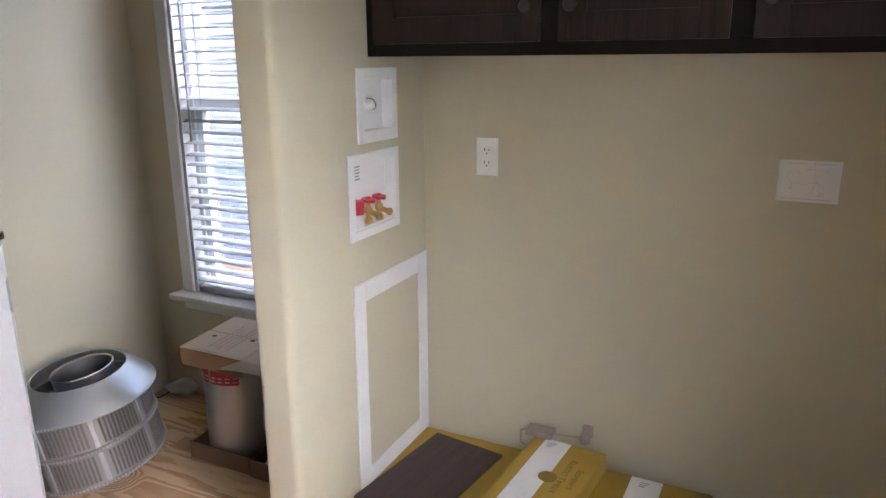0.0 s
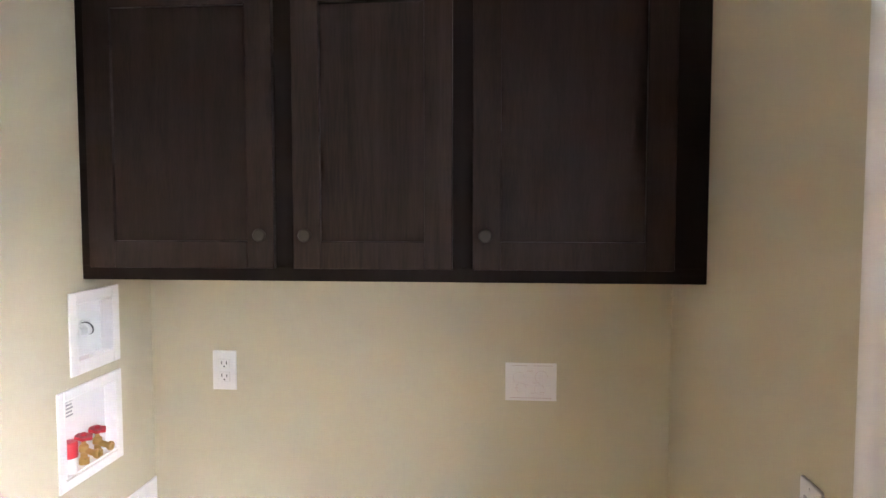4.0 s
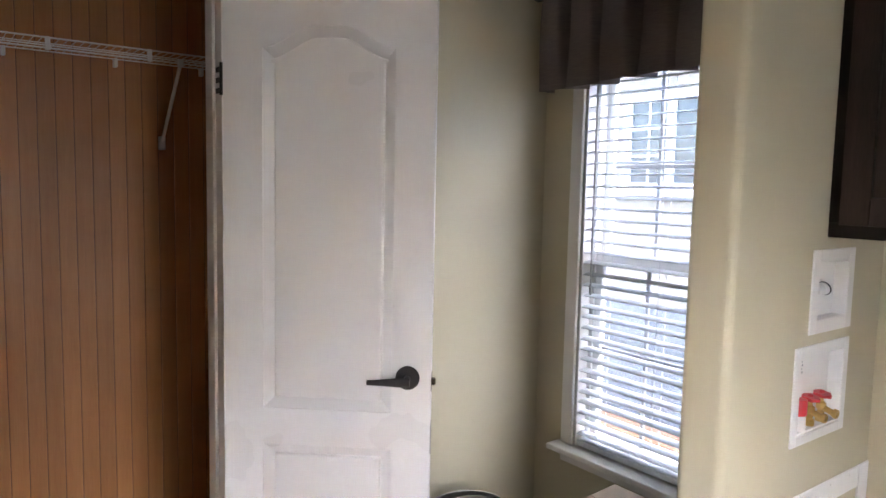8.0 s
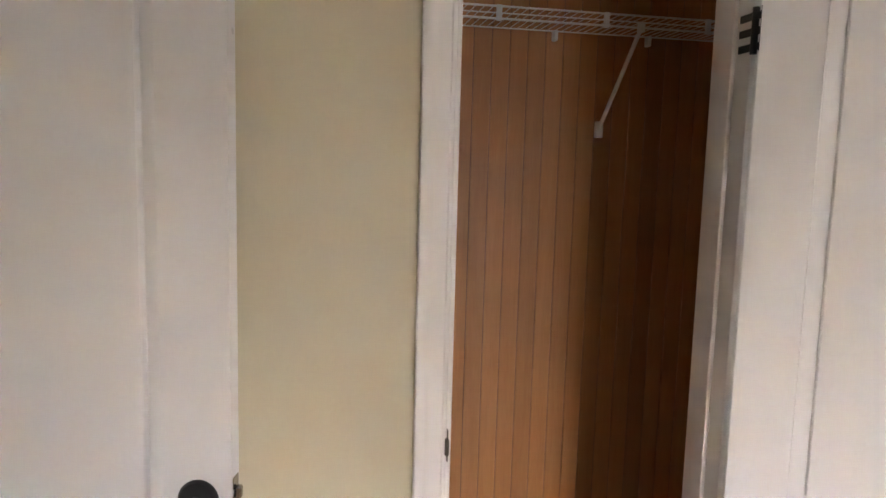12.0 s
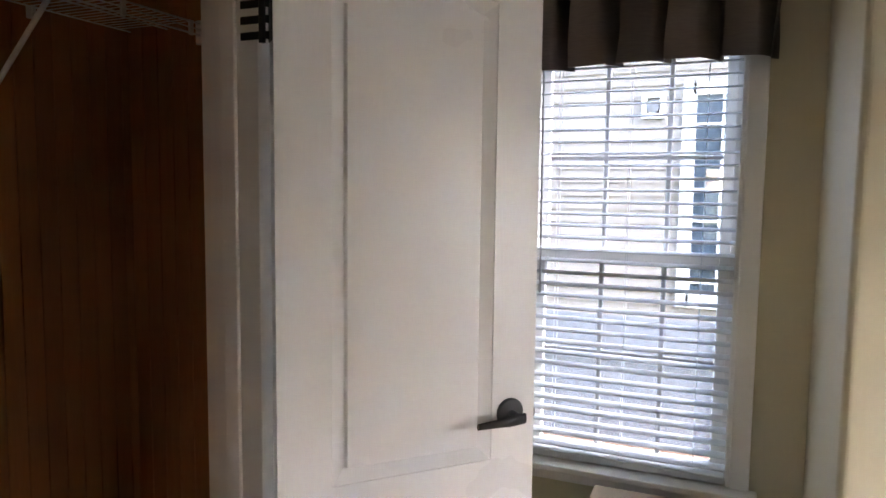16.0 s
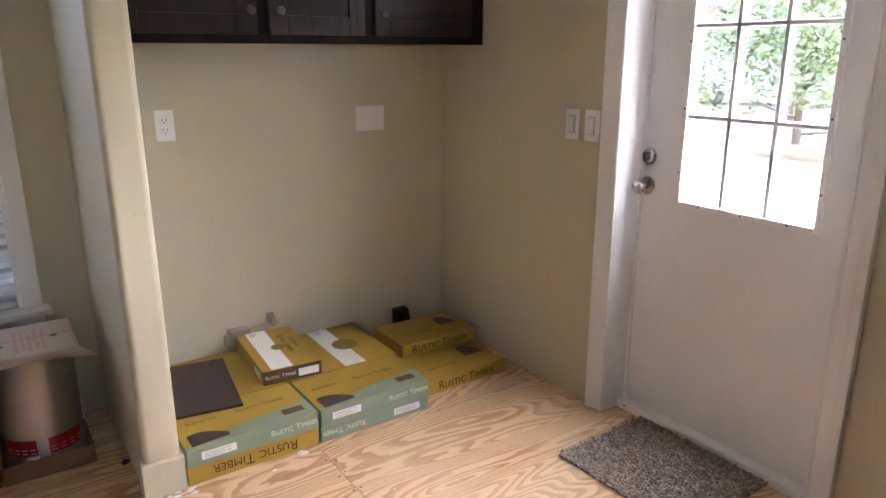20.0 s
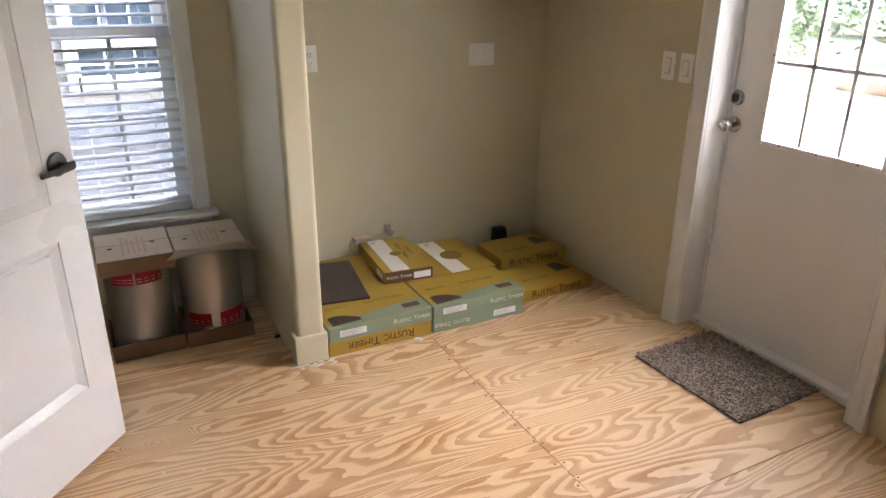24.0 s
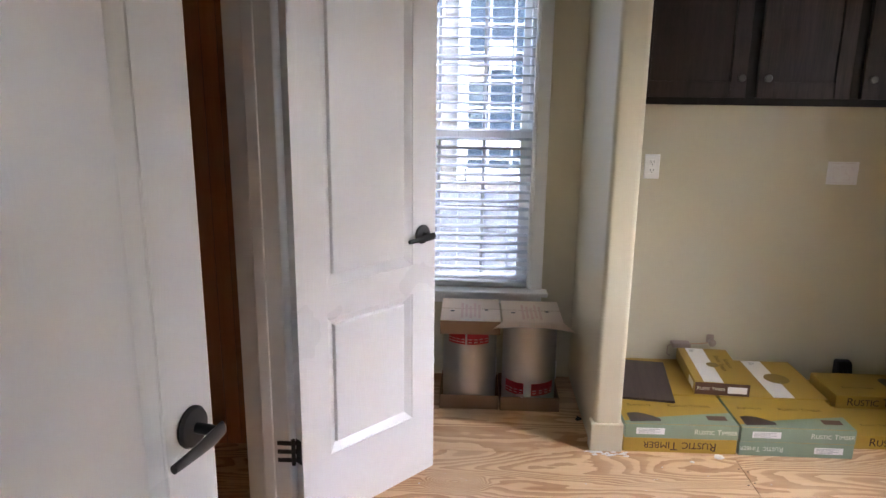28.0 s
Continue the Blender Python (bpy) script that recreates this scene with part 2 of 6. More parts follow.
def lathe(bm, profile, m=None, seg=32):
    """A turned shape: rows of (radius, height) round z, then moved by m."""
    rings = []
    for r, z in profile:
        if r < 1e-6:
            rings.append([bm.verts.new((0, 0, z))])
        else:
            rings.append([bm.verts.new((r * math.cos(2 * math.pi * i / seg), r * math.sin(2 * math.pi * i / seg), z)) for i in range(seg)])
    made = [v for ring in rings for v in ring]
    for p, q in zip(rings, rings[1:]):
        for i in range(seg):
            j = (i + 1) % seg
            if len(p) == 1 and len(q) == 1:
                continue
            if len(p) == 1:
                bm.faces.new((p[0], q[j], q[i]))
            elif len(q) == 1:
                bm.faces.new((p[i], p[j], q[0]))
            else:
                bm.faces.new((p[i], p[j], q[j], q[i]))
    if m is not None:
        bmesh.ops.transform(bm, matrix=m, verts=made)
    return bm


def extrude_outline(bm, pts, z0, z1, m=None):
    """A prism over an outline of (x, y)."""
    lo = [bm.verts.new((x, y, z0)) for x, y in pts]
    hi = [bm.verts.new((x, y, z1)) for x, y in pts]
    bm.faces.new(list(reversed(lo)))
    bm.faces.new(hi)
    k = len(pts)
    for i in range(k):
        bm.faces.new((lo[i], lo[(i + 1) % k], hi[(i + 1) % k], hi[i]))
    if m is not None:
        bmesh.ops.transform(bm, matrix=m, verts=lo + hi)
    return bm


def mesh_of(name, bm, material, smooth=False):
    bmesh.ops.recalc_face_normals(bm, faces=bm.faces)
    me = bpy.data.meshes.new(name)
    bm.to_mesh(me)
    bm.free()
    me.materials.append(material)
    if smooth:
        me.polygons.foreach_set("use_smooth", [True] * len(me.polygons))
        me.set_sharp_from_angle(angle=radians(40))
    return me


def part(name, bm, material, parent, label="", smooth=False):
    ob = new(name, mesh_of(name, bm, material, smooth))
    ob.parent = parent
    if label:
        ob["label"] = label
    return ob


def whole(name, bm, material, label, category, kind="", group="", smooth=False):
    return tagged(new(name, mesh_of(name, bm, material, smooth)), label, category, group, kind)


def empty(name, label, category, m=None, group="", kind=""):
    ob = new(name)
    ob.empty_display_size = 0.1
    if m is not None:
        ob.matrix_world = m
    return tagged(ob, label, category, group, kind)


def nb():
    return bmesh.new()


def lettering(text, size, m, material, parent, name="lettering", deep=0.0006, mirror=False):
    """Raised lettering in the built-in font, centred, lying in the local x-y plane of m."""
    cu = bpy.data.curves.new(name, "FONT")
    cu.body, cu.size, cu.align_x, cu.align_y, cu.extrude = text, size, "CENTER", "CENTER", deep
    cu.small_caps_scale = 0.78
    for ch in cu.body_format:
        ch.use_small_caps = True
    tmp = bpy.data.objects.new(name, cu)
    scene.collection.objects.link(tmp)
    bpy.context.view_layer.update()
    me = bpy.data.meshes.new_from_object(tmp.evaluated_get(bpy.context.evaluated_depsgraph_get()))
    bpy.data.objects.remove(tmp)
    me.transform(m)
    me.materials.clear()
    me.materials.append(material)
    ob = new(name, me)
    ob.parent = parent
    return ob


# ---- materials ----
WALL = paint("cream_wallboard", (0.56, 0.508, 0.362), 0.55, vary=0.025, scale=1.3, bump=0.12, bscale=420, stretch=(1, 1, 0.25))
CEIL = paint("ceiling_white", (0.82, 0.81, 0.78), 0.8, vary=0.03, bump=0.4, bscale=160)
TRIM = paint("white_trim", (0.79, 0.785, 0.77), 0.4, vary=0.02, bump=0.05, bscale=120)
DOORWHITE = embossed("white_door_skin", (0.755, 0.752, 0.742))
PLY = plywood("plywood")
DARKWOOD = grained("espresso_cabinet", (0.0125, 0.0075, 0.006), (0.034, 0.0205, 0.0155), 0.45, (16, 16, 1.4), 2.5, 1.0, 0.12, 0.1)
DARKWOOD.node_tree.nodes["Principled BSDF"].inputs["Specular IOR Level"].default_value = 0.22
DARKBODY = paint("espresso_carcass", (0.0115, 0.007, 0.0054), 0.55, vary=0.3, scale=8, spec=0.14, stretch=(6, 6, 0.6))
PANEL = grained("brown_panel", (0.41, 0.168, 0.057), (0.505, 0.234, 0.09), 0.45, (14, 14, 0.9), 2.0, 0.9, 0.1, 0.12)
GAP = paint("groove_brown", (0.15, 0.064, 0.026), 0.8)
BLACK = paint("black_metal", (0.012, 0.011, 0.011), 0.42, 0.0, vary=0.2, scale=40)
STREAKY = grained("streaked_espresso", (0.009, 0.0055, 0.0042), (0.043, 0.027, 0.020), 0.5, (11, 11, 0.7), 2.2, 1.0, 0.15, 0.05)
STREAKY.node_tree.nodes["Principled BSDF"].inputs["Specular IOR Level"].default_value = 0.22
NICKEL = paint("dark_nickel", (0.085, 0.076, 0.068), 0.42, 1.0, vary=0.1, scale=40)
STEEL = paint("brushed_steel", (0.40, 0.38, 0.36), 0.26, 1.0, vary=0.08, scale=30)
PLASTIC = paint("white_plastic", (0.82, 0.81, 0.79), 0.35, vary=0.02, scale=10)
GLASS = glassy("window_glass", (0.41, 0.435, 0.45))
DOORGLASS = glassy("door_glass", (0.6, 0.63, 0.635))

XR, XL, CEILING = 1.522, -1.294, 2.46
WALLS = {}


def wall_of(name, bm, label, mat=None):
    WALLS[name] = whole(name, bm, mat or WALL, label, "wall", "structure")
    return WALLS[name]


# ---- walls with their openings ----
WX0, WX1, WZ0, WZ1 = -1.078, -0.336, 0.475, 2.02
b = nb()
block(b, -2.42, WX0, 0, 0.14, -0.02, CEILING)
block(b, WX1, 1.7, 0, 0.14, -0.02, CEILING)
block(b, WX0, WX1, 0, 0.14, -0.02, WZ0)
block(b, WX0, WX1, 0, 0.14, WZ1, CEILING)
wall_of("wall_north", b, "cream wallboard wall with the window opening")

CY0, CY1, CZ = -1.975, -1.386, 2.06
XC, XB, XH = -1.255, -1.349, -1.2  # closet front: room face, closet face, hinge-side casing
LY0, LY1 = -3.92, -3.14
b = nb()
block(b, XB, XL, CY1, 0, -0.02, CEILING)
block(b, XL, XC, CY1, CY1 + 0.06, -0.02, CEILING)
block(b, XB, XC, LY1, CY0, -0.02, CEILING)
block(b, XB, XC, -4.9, LY0, -0.02, CEILING)
block(b, XB, XC, CY0, CY1, CZ, CEILING)
block(b, XB, XC, LY0, LY1, CZ, CEILING)
wall_of("wall_west", b, "cream wallboard wall with two door openings")

DY0, DY1, DZ = -1.972, -1.154, 1.912
b = nb()
block(b, XR, XR + 0.14, DY1, 0, -0.02, CEILING)
block(b, XR, XR + 0.14, -4.9, DY0, -0.02, CEILING)
block(b, XR, XR + 0.14, DY0, DY1, DZ, CEILING)
wall_of("wall_east", b, "cream wallboard wall with the outside door opening")

# unseen south wall; its opening is added only to let daylight in from behind
b = nb()
for x0, x1, z0, z1 in ((XB, -0.70, -0.02, CEILING), (-0.52, XR + 0.14, -0.02, CEILING), (-0.70, -0.52, -0.02, 1.0), (-0.70, -0.52, 1.7, CEILING)):
    block(b, x0, x1, -5.0, -4.9, z0, z1)
wall_of("wall_south", b, "unseen cream wallboard wall with an opening added for daylight")
b = nb()
block(b, 0.62, XR, -3.37, -3.27, -0.02, CEILING)
wall_of("wall_sink", b, "cream partition wall behind the sink cabinet")

# short wall between window bay and laundry alcove, rounded outer corners, with two recesses for the washer boxes
b = nb()
R = 0.02
X0, X1, YE = -0.11, 0.004, -0.742
out = []
for cx, cy, a0 in ((X0 + R, YE + R, 180), (X1 - R, YE + R, 270)):
    out += [(cx + R * math.cos(radians(a0 + 90 * i / 5)), cy + R * math.sin(radians(a0 + 90 * i / 5))) for i in range(6)]
extrude_outline(b, [(X0, -0.43)] + out + [(X1, -0.43)], -0.02, CEILING)
block(b, X0, X1, -0.205, 0, -0.02, CEILING)
for z0, z1 in ((-0.02, 0.935), (1.125, 1.205), (1.35, CEILING)):
    block(b, X0, X1, -0.43, -0.205, z0, z1)
block(b, X0, X0 + 0.03, -0.43, -0.205, 0.935, 1.125)
block(b, X0, X0 + 0.03, -0.37, -0.21, 1.205, 1.35)
block(b, X0, X1, -0.43, -0.37, 1.205, 1.35)
block(b, X0, X1, -0.21, -0.205, 1.205, 1.35)
wall_of("wall_stub", b, "short cream dividing wall with rounded corners")
b = nb()
block(b, X0 - 0.012, X1 + 0.008, YE - 0.012, YE + 0.05, 0.0, 0.125, 0.004)
whole("trim", b, WALL, "cream block round the foot of the short wall", "trim", "structure")

# closet and the room beyond the west door
b = nb()
block(b, -2.3, -2.2, -2.5, -0.68, -0.02, CEILING)
block(b, -2.2, XB, -0.78, -0.68, -0.02, CEILING)
block(b, -2.2, XB, -2.5, -2.4, -0.02, CEILING)
wall_of("wall_closet", b, "closet walls behind brown panelling", GAP)
b = nb()
block(b, -2.6, XB, -4.95, -4.85, -0.02, CEILING)
block(b, -2.7, -2.6, -4.95, -2.5, -0.02, CEILING)
wall_of("wall_hall", b, "plain cream wall of the next room")

b = nb()
block(b, -2.75, 1.7, -5.05, 0.14, CEILING, CEILING + 0.1)
whole("ceiling", b, CEIL, "white textured ceiling", "ceiling", "structure")


def crown(name, a, z, length, turn):
    b = nb()
    pr = [(0, 0), (0.006, 0), (0.01, 0.006), (0.018, 0.02), (0.034, 0.036), (0.05, 0.042), (0.05, 0.05), (0, 0.05)]
    extrude_outline(b, pr, 0, length)
    ob = whole(name, b, TRIM, "white crown moulding under the ceiling", "trim", "structure")
    ob.matrix_world = Matrix.Translation(a) @ turn
    return ob


crown("trim", (XC, CY1, CEILING - 0.05), 0, 3.5, Matrix(((1, 0, 0, 0), (0, 0, -1, 0), (0, 1, 0, 0), (0, 0, 0, 1))))
crown("trim", (XL, 0, CEILING - 0.05), 0, -0.06 - CY1, Matrix(((1, 0, 0, 0), (0, 0, -1, 0), (0, 1, 0, 0), (0, 0, 0, 1))))
crown("trim", (XL + 0.05, 0, CEILING - 0.05), 0, -0.11 - XL - 0.05, Matrix(((0, 0, 1, 0), (-1, 0, 0, 0), (0, 1, 0, 0), (0, 0, 0, 1))))


# ---- doors ----
def casing(name, side, x, y0, y1, top, width=0.06, thick=0.018, z0=0.0, far=None):
    """Door casing on a wall that faces along x; side is +1 or -1."""
    g = empty(name, "white painted door casing", "trim", kind="structure")
    pr = [(0, 0), (0, 0.55), (0.05, 0.68), (0.12, 0.72), (0.17, 0.60), (0.30, 0.66), (0.52, 0.80), (0.64, 0.94), (0.70, 1.08), (0.80, 1.18), (0.94, 1.18), (1.0, 1.05), (1.0, 0)]
    for edge, way in ((y0, -1), (y1, 1)):
        b = nb()
        grow = (far - x) if far and way > 0 else 0.0
        extrude_outline(b, [(x + side * (thick * d + (grow if d else 0.0)), edge + way * width * u) for u, d in pr], z0, top + width)
        part("side_casing", b, TRIM, g, smooth=True)
    b = nb()
    block(b, min(x, x + side * thick), max(x, x + side * thick), y0, y1, top, top + width, 0.004, 2)
    part("head_casing", b, TRIM, g)
    return g


def jamb(name, x0, x1, y0, y1, top, thick=0.02, stop=True, far=None):
    g = empty(name, "white painted door jamb", "trim", kind="structure")
    for lo, hi in ((y0, y0 + thick), (y1 - thick, y1)):
        b = nb()
        block(b, x0, far if far and hi == y1 else x1, lo, hi, 0, top - thick, 0.002)
        part("side_jamb", b, TRIM, g)
        if not stop:
            continue
        b = nb()
        inner = hi if lo == y0 else lo
        block(b, x0 + 0.056, x0 + 0.091, min(inner, inner + (0.01 if lo == y0 else -0.01)), max(inner, inner + (0.01 if lo == y0 else -0.01)), 0, top - thick, 0.002)
        part("door_stop", b, TRIM, g)
    b = nb()
    block(b, x0, x1, y0, y1, top - thick, top, 0.002)
    part("head_jamb", b, TRIM, g)
    return g


casing("door_trim_1", 1, XC, CY0, CY1, CZ, 0.066, far=XH - 0.019)
jamb("door_jamb_1", XB, XC + 0.001, CY0 - 0.012, CY1 + 0.012, CZ + 0.005, 0.014, far=XH - 0.008)
casing("door_trim_2", 1, XC, LY0, LY1, CZ)
jamb("door_jamb_2", XB, XC + 0.001, LY0 - 0.012, LY1 + 0.012, CZ + 0.005, 0.014)
casing("door_trim_3", -1, XR, DY0, DY1, DZ, 0.078, 0.022)
jamb("door_jamb_3", XR - 0.001, XR + 0.14, DY0 - 0.012, DY1 + 0.012, DZ + 0.004, 0.014, False)

# ---- floor of plywood sheets ----
FL = empty("floor", "bare plywood subfloor sheets with strong grain", "floor", kind="structure")
b = nb()
block(b, -2.75, 1.7, -5.05, 0.14, -0.12, -0.022)
part("subfloor", b, GAP, FL)
SHEETS = []
for y0, y1, cuts in ((-0.78, 0.0, (-2.7, -0.9, XR + 0.13)), (-2.0, -0.78, (-2.7, -1.95, 0.47, XR + 0.13)), (-3.22, -2.0, (-2.7, -0.75, XR + 0.13)), (-4.44, -3.22, (-2.7, -1.2, 1.24, XR + 0.13)), (-4.95, -4.44, (-2.7, -0.3, XR + 0.13))):
    for x0, x1 in zip(cuts, cuts[1:]):
        SHEETS.append((x0 + 0.0012, x1 - 0.0012, y0 + 0.0012, y1 - 0.0012))


# ---- ground ----
GRASS = paint("dry_lawn", (0.105, 0.115, 0.06), 0.9, vary=0.4, scale=1.5, bump=0.8, bscale=60)
b = nb()
block(b, -600, 600, -600, 600, -0.75, -0.6)
whole("ground", b, GRASS, "dry grassy ground outside the home", "ground", "structure")


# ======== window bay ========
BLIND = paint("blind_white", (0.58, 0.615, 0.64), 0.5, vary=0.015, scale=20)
VINYL = paint("window_vinyl", (0.78, 0.79, 0.79), 0.4, vary=0.02)
FABRIC = paint("taupe_fabric", (0.13, 0.105, 0.096), 0.85, vary=0.45, scale=110, bump=0.9, bscale=260, stretch=(0.25, 0.25, 3.0))

win = empty("window_1", "white framed sash window with grilles in the bay", "window", kind="structure")
# casing, stool and apron
for name, x0, x1, z0, z1 in (("side_casing", WX0 - 0.058, WX0, WZ0, WZ1 + 0.058), ("side_casing", WX1, WX1 + 0.062, WZ0, WZ1 + 0.058), ("head_casing", WX0, WX1, WZ1, WZ1 + 0.058)):
    b = nb()
    block(b, x0, x1, -0.016, 0.0, z0, z1, 0.004, 2)
    part(name, b, TRIM, win)
b = nb()
block(b, WX0 - 0.082, WX1 + 0.088, -0.075, 0.06, WZ0 - 0.024, WZ0, 0.006, 3)
part("window_sill", b, TRIM, win)
b = nb()
block(b, WX0 - 0.058, WX1 + 0.062, -0.014, 0.0, WZ0 - 0.078, WZ0 - 0.024, 0.004, 2)
block(b, WX0 - 0.058, WX1 + 0.062, -0.022, 0.0, WZ0 - 0.04, WZ0 - 0.024, 0.003, 2)
part("apron", b, TRIM, win)
# return lining
b = nb()
block(b, WX0 - 0.001, WX0 + 0.012, 0.0, 0.139, WZ0, WZ1)
block(b, WX1 - 0.012, WX1 + 0.001, 0.0, 0.139, WZ0, WZ1)
block(b, WX0, WX1, 0.0, 0.139, WZ1 - 0.012, WZ1 + 0.001)
part("lining", b, TRIM, win)


# white grid bars with their backlit shade put into the colour as grey
SHADEDMUNTIN = paint("shaded_window_grid", (0.34, 0.355, 0.37), 0.5, vary=0.03)


def sash(name, y, z0, z1, muntin_z):
    x0, x1 = WX0 + 0.03, WX1 - 0.03
    b = nb()
    w = 0.036
    block(b, x0, x0 + w, y, y + 0.03, z0, z1, 0.003)
    block(b, x1 - w, x1, y, y + 0.03, z0, z1, 0.003)
    block(b, x0 + w, x1 - w, y, y + 0.03, z0, z0 + w, 0.003)
    block(b, x0 + w, x1 - w, y, y + 0.03, z1 - w, z1, 0.003)
    f = part(name, b, VINYL, win)
    for x in (-0.803, -0.582):
        b = nb()
        block(b, x - 0.009, x + 0.009, y + 0.01, y + 0.02, z0 + w, z1 - w, 0.003)
        part("muntin", b, SHADEDMUNTIN, f)
    b = nb()
    block(b, x0 + w, x1 - w, y + 0.0105, y + 0.0195, muntin_z - 0.009, muntin_z + 0.009, 0.003)
    part("muntin", b, SHADEDMUNTIN, f)
    b = nb()
    block(b, x0 + w, x1 - w, y + 0.022, y + 0.026, z0 + w, z1 - w)
    g = part("pane", b, GLASS, f)
    g.visible_shadow = False


b = nb()
for x0, x1, z0, z1 in ((WX0 + 0.012, WX0 + 0.032, WZ0, WZ1), (WX1 - 0.032, WX1 - 0.012, WZ0, WZ1), (WX0, WX1, WZ1 - 0.03, WZ1 - 0.01), (WX0, WX1, WZ0, WZ0 + 0.02)):
    block(b, x0, x1, 0.05, 0.13, z0, z1, 0.002)
part("window_frame", b, VINYL, win)
sash("upper_sash", 0.092, 1.222, WZ1 - 0.03, 1.6)
sash("lower_sash", 0.058, WZ0 + 0.02, 1.262, 0.88)

blind = empty("window_blind", "white faux-wood blind with open horizontal slats", "blind")
b = nb()
block(b, WX0 + 0.014, WX1 - 0.014, 0.002, 0.05, WZ1 - 0.06, WZ1 - 0.013, 0.003)
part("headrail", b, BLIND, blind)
slat_b = nb()
pr = [(-0.024, -0.0035), (-0.012, 0.0005), (0, 0.0018), (0.012, 0.0005), (0.024, -0.0035), (0.024, -0.0058), (0.012, -0.0018), (0, -0.0006), (-0.012, -0.0018), (-0.024, -0.0058)]
extrude_outline(slat_b, pr, WX0 + 0.006 + 0.01, WX1 - 0.016, Matrix(((0, 0, 1, 0), (1, 0, 0, 0), (0, 1, 0, 0), (0, 0, 0, 1))))
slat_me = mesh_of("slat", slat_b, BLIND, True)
rng = random.Random(4)
z = 0.535
while z < WZ1 - 0.08:
    s = new("slat", slat_me)
    s.parent = blind
    s.matrix_basis = pose(0, 0.024, z, rng.uniform(2, 6) + 3, rng.uniform(-0.12, 0.12), 0)
    z += 0.0432
b = nb()
block(b, WX0 + 0.016, WX1 - 0.016, 0.0, 0.048, WZ0 + 0.004, WZ0 + 0.03, 0.003)
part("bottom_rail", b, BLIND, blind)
for x in (WX0 + 0.12, -0.707, WX1 - 0.12):
    b = nb()
    for y in (0.0, 0.048):
        tube(b, (x, y, WZ0 + 0.02), (x, y, WZ1 - 0.04), 0.0009, seg=5)
    part("ladder_cord", b, BLIND, blind)
b = nb()
tube(b, (-1.012, -0.01, 1.13), (-1.018, -0.006, 1.96), 0.0035, seg=8)
lathe(b, [(0.0, 1.1), (0.005, 1.102), (0.006, 1.13), (0.0035, 1.14)], Matrix.Translation((-1.012, -0.01, 0)), 8)
part("tilt_wand", b, paint("wand_grey", (0.5, 0.52, 0.54), 0.25), blind, "grey plastic tilt wand")

# valance on a rod
val = empty("valance", "taupe woven grommet valance on a black rod", "curtain")
ROD_Z, ROD_Y = 2.268, -0.09
GR = [-1.089 + 0.1585 * i for i in range(6)]
b = nb()
NX, NZ = 280, 60
vx0, vx1 = -1.243, -0.236
PITCH = 0.1585
grid = []
for j in range(NZ + 1):
    t = j / NZ
    row = []
    for i in range(NX + 1):
        x = vx0 + (vx1 - vx0) * i / NX
        u = (x - GR[0] - 0.038) / PITCH
        k_ = math.floor(u)
        u -= k_
        lobe = min(1, u / 0.1) ** 0.5 * (1 - 0.12 * u) * (1 if u < 0.58 else 0.5 + 0.5 * math.cos(math.pi * min(1, (u - 0.58) / 0.32)))
        deep = 0.122 + 0.01 * math.sin(2.1 * k_)
        wander = 0.010 * math.sin(2.7 * k_ + 4 * t) * t
        y = ROD_Y + 0.062 - lobe * deep * (1 - 0.1 * t) - 0.012 * (u - 0.5) * lobe - 0.004 * math.sin(11 * x + 3 * t)
        swell = 0.02 * math.sin(2 * math.pi * u) * t
        zz = 2.314 + 0.008 * lobe - t * (0.415 + 0.008 * math.sin(5 * x + 1) + 0.012 * lobe)
        row.append(b.verts.new((x - swell + wander - 0.012 * t * lobe, y, zz)))
    grid.append(row)
for j in range(NZ):
    for i in range(NX):
        b.faces.new((grid[j][i], grid[j][i + 1], grid[j + 1][i + 1], grid[j + 1][i]))
bmesh.ops.delete(b, geom=[v for v in b.verts if any((v.co - Vector((x, v.co.y, ROD_Z))).length < 0.0195 - 0.006 * abs(v.co.x - x) / 0.02 for x in GR)], context="VERTS")
bmesh.ops.solidify(b, geom=b.faces[:], thickness=0.0022)
cloth = part("cloth", b, FABRIC, val, smooth=True)
b = nb()
tube(b, (-1.262, ROD_Y, ROD_Z), (-0.135, ROD_Y, ROD_Z), 0.0095, seg=12)
part("rod", b, BLACK, val, "black metal curtain rod", True)
for x, d in ((-1.262, -1), (-0.135, 1)):
    b = nb()
    lathe(b, [(0, 0.024), (0.016, 0.021), (0.0225, 0.011), (0.0225, 0), (0.014, -0.003), (0.0, -0.003)], Matrix.Translation((x, ROD_Y, ROD_Z)) @ Matrix.Rotation(radians(90 * d), 4, "Y"), 20)
    part("finial", b, BLACK, val, "", True)
for x in (-0.98, -0.28):
    b = nb()
    block(b, x - 0.012, x + 0.012, ROD_Y - 0.005, 0.0, ROD_Z - 0.016, ROD_Z - 0.008, 0.002)
    block(b, x - 0.014, x + 0.014, -0.005, 0.0, ROD_Z - 0.04, ROD_Z + 0.03, 0.002)
    part("bracket", b, BLACK, val)
for i, x in enumerate(GR):
    b = nb()
    ring = [(0.0215 + 0.0055 * math.cos(a), 0.0055 * math.sin(a)) for a in [2 * math.pi * k / 8 for k in range(9)]]
    tilt = 58
    lathe(b, ring, Matrix.Translation((x, ROD_Y, ROD_Z)) @ Matrix.Rotation(radians(tilt), 4, "Z") @ Matrix.Rotation(radians(90), 4, "X") @ Matrix.Rotation(radians(0), 4, "Y"), 20)
    part("grommet", b, BLACK, val, "black metal grommet ring", True)

